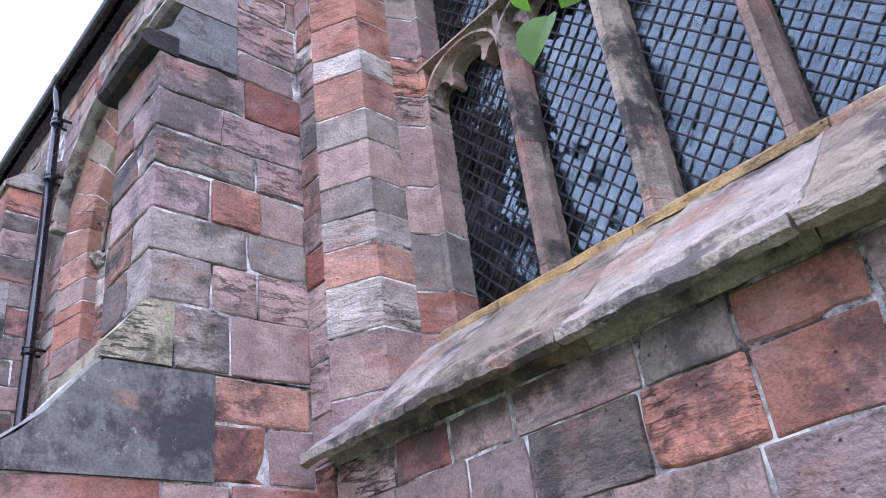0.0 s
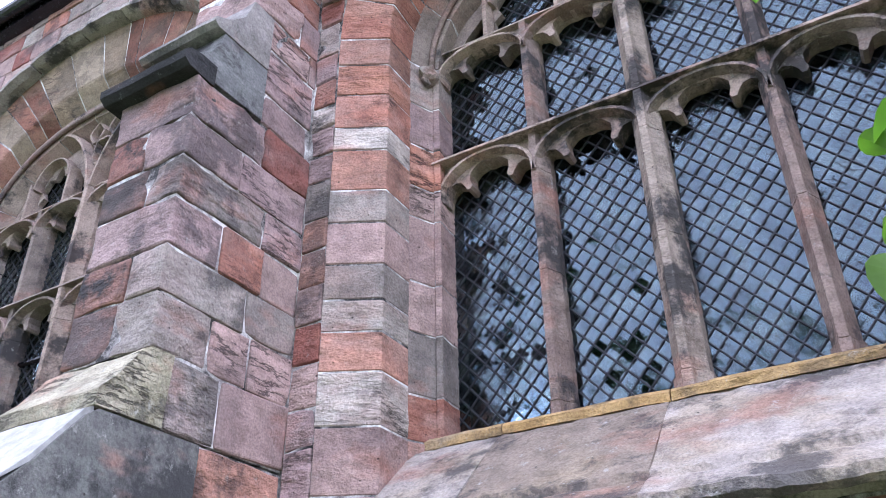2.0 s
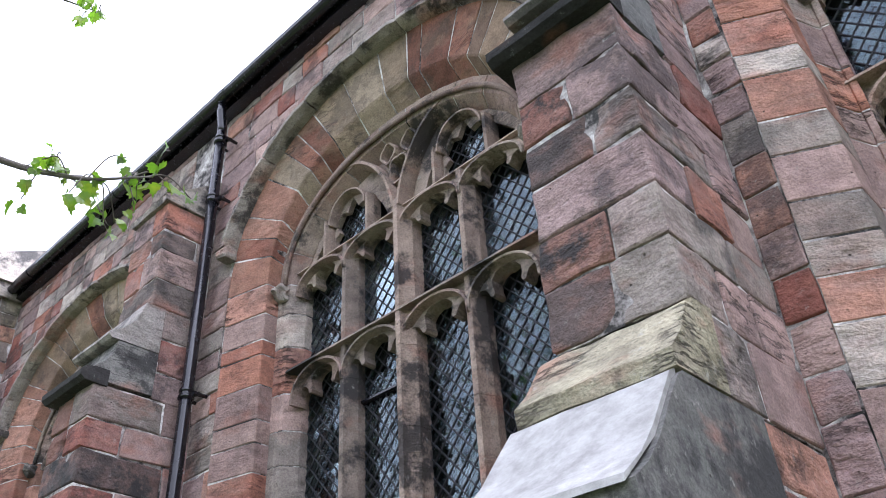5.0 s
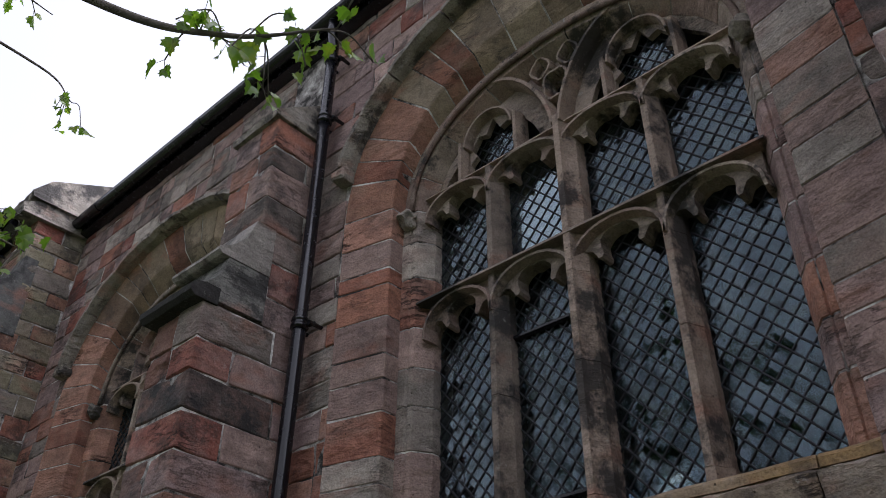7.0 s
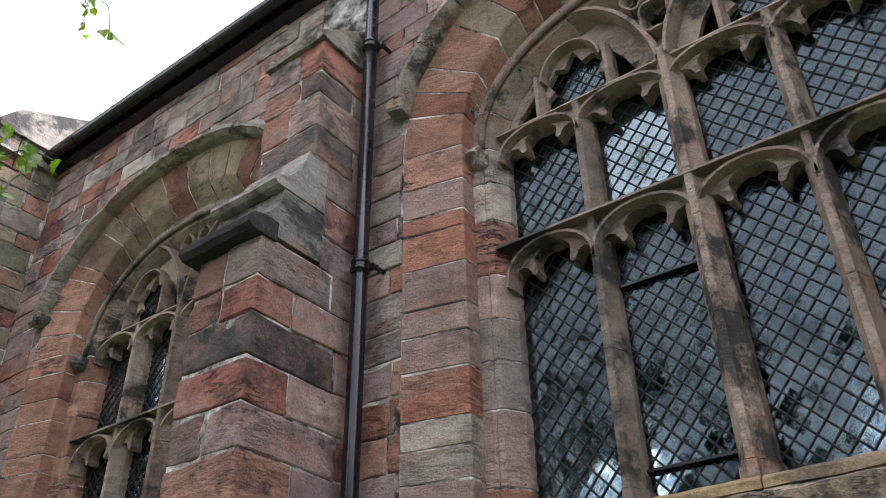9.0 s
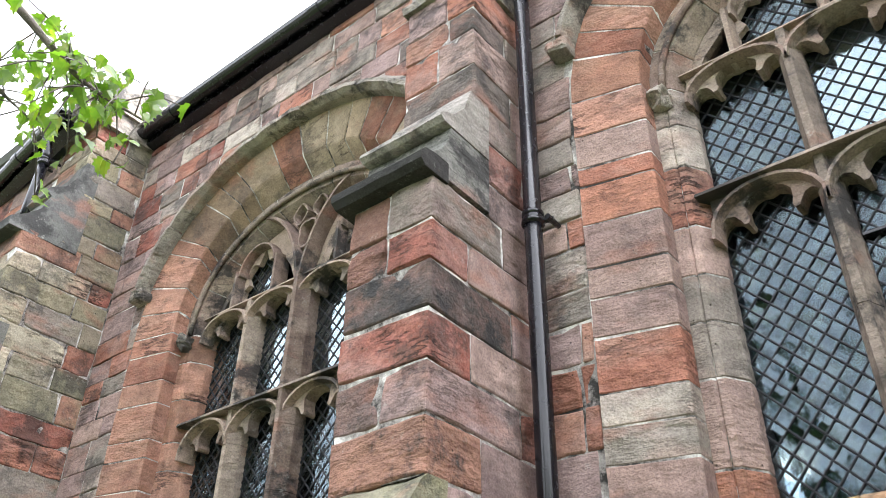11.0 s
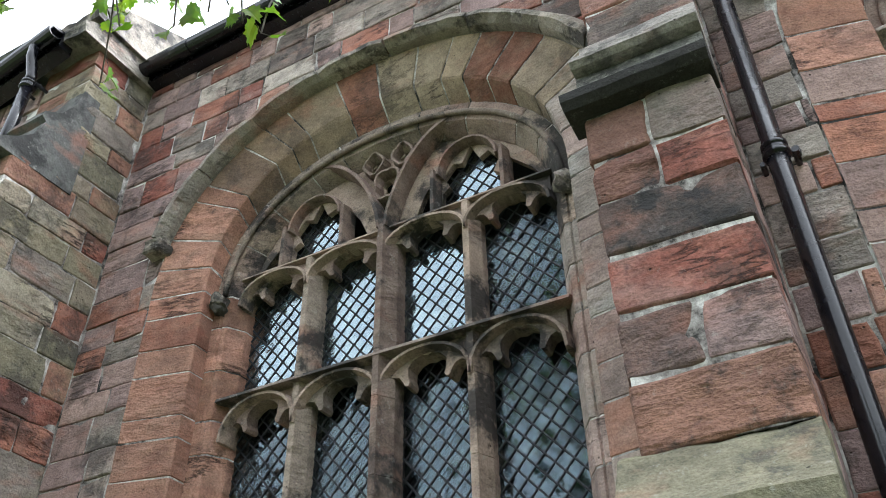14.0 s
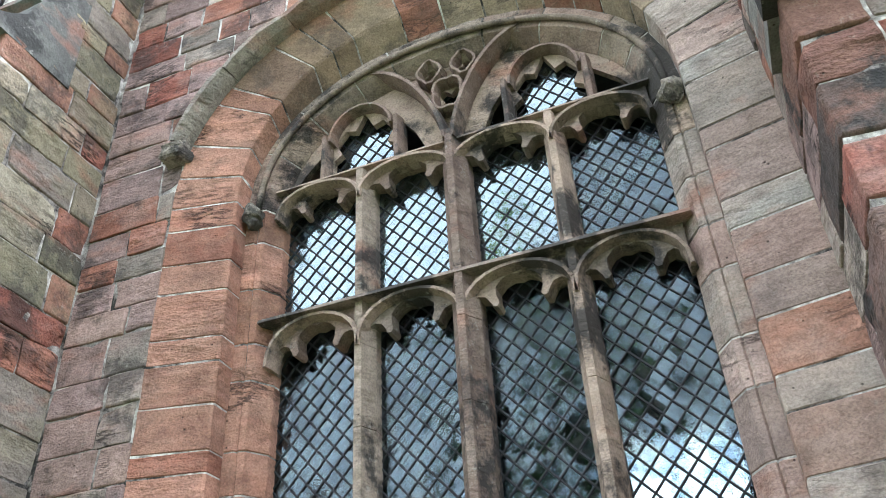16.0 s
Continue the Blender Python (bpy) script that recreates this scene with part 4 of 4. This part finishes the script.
def downpipe(x, y, top, bottom, brackets, neck, label):
    thing = new("downpipe")
    tagged(thing, label, "drainpipe")
    r = 0.042
    v, f = tube([(x, y, top), (x, y, bottom)], [r, r], 20)
    mesh("pipe", v, f, IRON, thing, True)
    pts = [(x, y, top - 0.02), (x, y, top + 0.06), (x - 0.005, y - neck * 0.3, top + 0.13), (x - 0.005, y - neck * 0.85, top + 0.22), (x, y - neck, top + 0.32)]
    v, f = tube(pts, [r * 0.95, r * 0.95, r * 0.92, r * 0.9, r * 0.9], 16)
    mesh("swan_neck", v, f, IRON, thing, True)
    for z in brackets:
        v, f = [], []
        for dz, rr in ((0.03, 0.052), (-0.015, 0.055)):
            tube([(x, y, z + dz - 0.014), (x, y, z + dz - 0.009), (x, y, z + dz + 0.009), (x, y, z + dz + 0.014)], [r, rr, rr, r], 20, v, f)
        tube([(x, y, z - 0.03), (x, y, z + 0.045)], [0.0475, 0.0475], 20, v, f)
        mesh("collar", v, f, IRON, thing, True)
        v, f = [], []
        tube([(x, y + 0.02, z), (x + 0.085, y + 0.045, z)], [0.014, 0.014], 8, v, f)
        tube([(x + 0.07, y + 0.01, z), (x + 0.07, y + 0.11, z)], [0.016, 0.013], 8, v, f)
        tube([(x - 0.06, y + 0.04, z), (x - 0.06, y + 0.11, z)], [0.012, 0.012], 8, v, f)
        mesh("bracket", v, f, IRON, thing)


downpipe(-6.585, 1.955, 6.60, -0.2, [6.50, 5.88, 4.215, 2.55, 0.9], 0.03, "glossy black cast-iron downpipe fixed beside the buttress")
downpipe(-11.05, 1.36, 6.52, 5.68, [5.72, 6.48], 0.06, "short black downpipe emptying on the buttress cap")


# ---- projecting wall beyond the corner buttress ----


def build_west_wall():
    thing = mesh_box("wall_west", None, (-16.0, 1.60, -0.5), (-11.0, 2.6, 6.86), MORTAR)
    tagged(thing, "pale weathered sandstone wall of the projecting bay", "wall", kind="structure")
    random.seed(17)
    zs = courses(3.2, 6.84, 0.26)
    for a, b in zip(zs, zs[1:]):
        x = -11.15 - random.random() * 0.3
        while x > -15.2:
            e = x - random.uniform(0.35, 0.7)
            stone("stone_block", (e + 0.005, 1.585, a + 0.005), (x - 0.005, 1.68, b - 0.005), WALL, thing, 0.012, 0.008, 0.2)
            x = e


build_west_wall()

# ---- trees ----


def leaf_shape(kind):
    """Outline of a leaf in its plane, stalk at the origin, unit long."""
    if kind == "round":
        return [(0, 0), (0.22, 0.05), (0.4, 0.22), (0.46, 0.45), (0.38, 0.7), (0.2, 0.9), (0, 1.02), (-0.2, 0.9), (-0.38, 0.7), (-0.46, 0.45), (-0.4, 0.22), (-0.22, 0.05)]
    half = [(0.14, -0.04), (0.40, 0.02), (0.36, 0.16), (0.58, 0.26), (0.46, 0.36), (0.56, 0.56), (0.36, 0.55), (0.26, 0.62), (0.28, 0.82), (0.12, 0.80)]
    return [(0, 0)] + half + [(0, 1.05)] + [(-x, y) for x, y in reversed(half)]


def add_leaf(v, f, shape, at, size, tip, up):
    tip = tip.normalized()
    side = tip.cross(up)
    if side.length < 0.05:
        side = tip.cross(Vector((1, 0.2, 0)))
    side.normalize()
    nrm = side.cross(tip)
    b = len(v)
    n = len(shape)
    for x, y in shape:
        v.append(at + side * x * size + tip * y * size + nrm * size * (abs(x) * 0.35 - 0.25 * y * y))
    v.append(at + tip * size * 0.4 - nrm * size * 0.04)
    for i in range(n):
        f.append([b + i, b + (i + 1) % n, b + n])


def bend(pts, n=14):
    """A smooth line through a few points."""
    pts = [Vector(p) for p in pts]
    out = []
    ext = [pts[0] * 2 - pts[1], *pts, pts[-1] * 2 - pts[-2]]
    for i in range(1, len(ext) - 2):
        p0, p1, p2, p3 = ext[i - 1:i + 3]
        for k in range(n):
            t = k / n
            out.append(0.5 * (2 * p1 + (p2 - p0) * t + (2 * p0 - 5 * p1 + 4 * p2 - p3) * t * t + (3 * p1 - p0 - 3 * p2 + p3) * t ** 3))
    out.append(pts[-1])
    return out


def spray(wood, leaves, line, r0, r1, twigs, per, shape, size, reach, start=0.4):
    """Twigs with leaves along the last part of a limb."""
    wv, wf = wood
    lv, lf = leaves
    n = len(line)
    tube(line, [r0 + (r1 - r0) * i / (n - 1) for i in range(n)], 7, wv, wf)
    for _ in range(twigs):
        p = line[int(n * random.uniform(start, 0.999))]
        d = Vector((random.gauss(0, 1), random.gauss(0, 1), random.gauss(-0.2, 0.6))).normalized() * random.uniform(0.3, 1) * reach
        tw = bend([p, p + d * 0.5 + Vector((0, 0, 0.04)), p + d - Vector((0, 0, 0.06))], 4)
        tube(tw, [r1 * 0.8 + 0.0015 - 0.0001 * i for i in range(len(tw))], 5, wv, wf)
        for k in range(per):
            q = tw[-1] if k == 0 else tw[random.randrange(2, len(tw))]
            stalk = Vector((random.gauss(0, 1), random.gauss(0, 1), random.gauss(-0.5, 0.5))).normalized() * size * random.uniform(0.3, 0.8)
            tube([q, q + stalk], [0.0016, 0.0012], 4, wv, wf)
            tip = Vector((random.gauss(0, 0.7), random.gauss(0, 0.7), -0.75))
            add_leaf(lv, lf, shape, q + stalk, size * random.uniform(0.6, 1.15), tip, Vector((random.gauss(0, 0.7), random.gauss(-0.5, 0.7), random.gauss(0.6, 0.5))))


def finish_tree(name, label, wood, leaves, mat):
    thing = new(name)
    tagged(thing, label, "tree")
    mesh("trunk_and_limbs", wood[0], wood[1], BARK, thing, True)
    ob = mesh("leaves", leaves[0], leaves[1], mat, thing)
    tagged(ob, kind="stuff")
    return thing


def build_sycamore():
    """The sycamore whose boughs hang beside the eaves."""
    random.seed(41)
    wood, leaves = ([], []), ([], [])
    shape = leaf_shape("maple")
    trunk = bend([(-9.6, -4.6, 0.2), (-9.5, -4.4, 2.4), (-9.2, -4.1, 4.6), (-9.3, -4.0, 7.2), (-9.1, -4.2, 9.5)], 6)
    tube(trunk, [0.26 - 0.2 * i / (len(trunk) - 1) for i in range(len(trunk))], 12, *wood)
    bough = bend([(-9.2, -4.1, 5.0), (-9.1, -2.4, 6.3), (-8.9, -0.9, 6.1), (-8.6, 0.05, 5.5), (-8.4, 0.48, 5.1), (-8.25, 0.85, 4.95)])
    spray(wood, leaves, bough, 0.06, 0.004, 34, 4, shape, 0.095, 0.5, 0.66)
    bough = bend([(-9.0, -1.5, 6.3), (-9.4, -0.5, 5.9), (-9.1, 0.25, 5.35), (-8.85, 0.5, 5.05)])
    spray(wood, leaves, bough, 0.025, 0.004, 18, 4, shape, 0.09, 0.45, 0.5)
    bough = bend([(-9.2, -4.0, 5.4), (-7.9, -2.6, 6.2), (-6.7, -1.0, 5.5), (-5.85, 0.1, 4.8), (-5.3, 0.45, 4.45), (-4.75, 0.62, 4.2)])
    spray(wood, leaves, bough, 0.05, 0.003, 17, 3, shape, 0.085, 0.34, 0.7)
    bough = bend([(-8.2, -3.0, 6.3), (-7.2, -1.6, 7.1), (-6.2, 0.1, 6.5), (-5.75, 0.55, 6.15)])
    spray(wood, leaves, bough, 0.025, 0.002, 5, 3, shape, 0.07, 0.16, 0.9)
    bough = bend([(-8.5, -2.5, 6.2), (-7.9, -0.6, 6.1), (-7.4, 0.3, 5.7), (-7.15, 0.5, 5.35)])
    spray(wood, leaves, bough, 0.02, 0.002, 4, 3, shape, 0.07, 0.16, 0.9)
    bough = bend([(-8.2, -3.0, 6.2), (-7.6, -1.4, 6.4), (-7.3, -0.3, 6.1), (-7.05, 0.2, 5.8)])
    spray(wood, leaves, bough, 0.03, 0.003, 6, 4, shape, 0.08, 0.3, 0.7)
    for _ in range(11):
        a = random.uniform(0, 2 * math.pi)
        p = Vector((-9.3 + 2.0 * math.cos(a), -6.0 + 1.6 * math.sin(a), random.uniform(6.5, 9.8)))
        limb = bend([(-9.2, -4.1, random.uniform(4.5, 8)), (p + Vector((-9.2, -4.1, p.z))) / 2, p], 5)
        spray(wood, leaves, limb, 0.04, 0.006, 9, 4, shape, 0.12, 0.8, 0.4)
    finish_tree("sycamore_tree", "sycamore with green and yellowing leaves overhanging the churchyard", wood, leaves, LEAVES)


def build_lime():
    """A low tree beside the start of the walk, with round leaves close by."""
    random.seed(77)
    wood, leaves = ([], []), ([], [])
    shape = leaf_shape("round")
    trunk = bend([(1.9, -1.9, 0.0), (1.8, -1.8, 1.6), (1.6, -1.6, 3.2), (1.7, -1.8, 5.2)], 6)
    tube(trunk, [0.13 - 0.1 * i / (len(trunk) - 1) for i in range(len(trunk))], 10, *wood)
    bough = bend([(1.65, -1.6, 3.0), (1.0, -0.3, 3.5), (0.35, 0.6, 3.15), (-0.1, 0.95, 2.8), (-0.36, 1.0, 2.55)])
    spray(wood, leaves, bough, 0.02, 0.0025, 9, 3, shape, 0.085, 0.26, 0.74)
    bough = bend([(1.2, -0.8, 3.3), (0.5, -0.15, 3.1), (-0.1, 0.05, 2.72), (-0.42, 0.12, 2.42)])
    spray(wood, leaves, bough, 0.012, 0.002, 2, 2, shape, 0.085, 0.1, 0.93)
    add_leaf(leaves[0], leaves[1], shape, Vector((-0.50, 0.13, 2.41)), 0.13, Vector((-0.3, 0.1, -0.9)), Vector((0.2, -0.8, 0.3)))
    for _ in range(16):
        a = random.uniform(0, 2 * math.pi)
        p = Vector((2.4 + 1.4 * math.cos(a), -2.6 + 1.2 * math.sin(a), random.uniform(3.2, 5.6)))
        limb = bend([(1.7, -1.7, random.uniform(2.6, 4.6)), (p + Vector((1.7, -1.7, p.z))) / 2, p], 5)
        spray(wood, leaves, limb, 0.02, 0.004, 10, 4, shape, 0.11, 0.5, 0.4)
    finish_tree("lime_tree", "small lime tree with bright green rounded leaves on thin twigs", wood, leaves, LIME_LEAVES)


def build_far_trees():
    """Tall dark trees across the churchyard, mirrored in the glass."""
    random.seed(3)
    shape = leaf_shape("round")
    wood, leaves = ([], []), ([], [])
    trunk = bend([(0, 0, -0.4), (0.1, 0.1, 4), (0, -0.1, 8), (0.1, 0, 12.5)], 5)
    tube(trunk, [0.3 - 0.24 * i / (len(trunk) - 1) for i in range(len(trunk))], 9, *wood)
    for i in range(60):
        a, z = random.uniform(0, 2 * math.pi), random.uniform(3.0, 12.8)
        reach = (4.4 - abs(z - 7) * 0.5) * random.uniform(0.6, 1.1)
        p = Vector((reach * math.cos(a), reach * math.sin(a), z + random.uniform(0, 0.9)))
        spray(wood, leaves, bend([(0, 0, z - 0.8), (p.x * 0.5, p.y * 0.5, z), p], 5), 0.05, 0.012, 22, 5, shape, 0.34, 1.1, 0.3)
    tree = finish_tree("churchyard_tree", "tall dark leafy tree standing across the churchyard", wood, leaves, FAR_LEAVES)
    tree["group"] = "trees across the churchyard"
    spots = [(-24, -14, 0.62, 0), (-17, -13, 0.68, 70), (-10.5, -9.5, 1.15, 140), (-4.2, -11, 1.05, 200), (2.5, -12, 0.9, 260), (9, -12, 1.0, 30), (-33, -13, 0.65, 20), (18, -8, 1.0, 310), (-5.2, 13.5, 0.62, 35), (-9.3, 13.8, 0.62, 120)]
    for k, (x, y, s, turn) in enumerate(spots):
        m = pose(x, y, 0.2, 0, 0, turn) @ Matrix.Scale(s, 4)
        if k == 0:
            tree.matrix_basis = m
        else:
            copy_thing(tree, m)


build_sycamore()
build_lime()
build_far_trees()

# ---- the blocks of the long wall ----


def build_wall_blocks():
    random.seed(8)
    zs = [-0.15, 0.25, 0.6, 0.92, 1.2]
    while zs[-1] < 6.87:
        zs.append(zs[-1] + (random.uniform(0.19, 0.26) if zs[-1] < 2.3 else random.uniform(0.15, 0.235)))
    zs[-1] = 6.91
    blocked = [(-10.78, -10.68), (-7.17, -6.70), (-3.24, -2.77)]

    def low_edge(x):
        return max(w.over(x, w.outer + 0.012, w.rise_out + 0.05) for w in WINDOWS)

    for a, b in zip(zs, zs[1:]):
        x = -10.66
        while x < 3.5:
            big = 2.2 if b < 1.3 else 1.05 if b < 2.4 else 0.9
            e = x + random.uniform(0.2, 0.52) * big
            hit, top = False, b
            for l, r in blocked:
                if l < e and x < r:
                    if r - x < 0.03 or x >= l - 0.03:
                        x, hit = r + 0.004, True
                        break
                    e = min(e, l - 0.004)
            if hit:
                continue
            for w in WINDOWS:
                l, r = w.cx - w.outer, w.cx + w.outer
                if a < w.zs and b > w.sill - 0.56 and l < e and x < r:
                    # beside a jamb, or under the sill
                    if x >= l - 0.03:
                        if a < w.sill - 0.66:
                            top, e = min(b, w.sill - 0.56), min(e, r)
                        else:
                            x, hit = r + 0.004, True
                        break
                    e = min(e, l - 0.004)
            if hit:
                continue
            if e - x > 0.035:
                # over an arch, keep what stands above it
                k = 14
                us = [x + (e - x) * i / k for i in range(k + 1)]
                ok = [u for u in us if low_edge(u) < b - 0.03] if b > 4.6 else us
                if len(ok) >= 2 and ok[-1] - ok[0] > 0.03:
                    proud = random.uniform(-0.006, 0.003)
                    bent = b > 4.6 and any(low_edge(u) > a for u in ok)
                    stone("stone_block", (ok[0] + 0.004, FACE + proud, a + random.uniform(0.001, 0.005)), (ok[-1] - random.uniform(0.0, 0.005), FACE + 0.1, top - random.uniform(0.001, 0.005)), WALL, WALL_SOUTH, 0.009, 0.007, 0.05 if bent else 0.075, low_edge if bent else None)
            x = e + 0.004


build_wall_blocks()
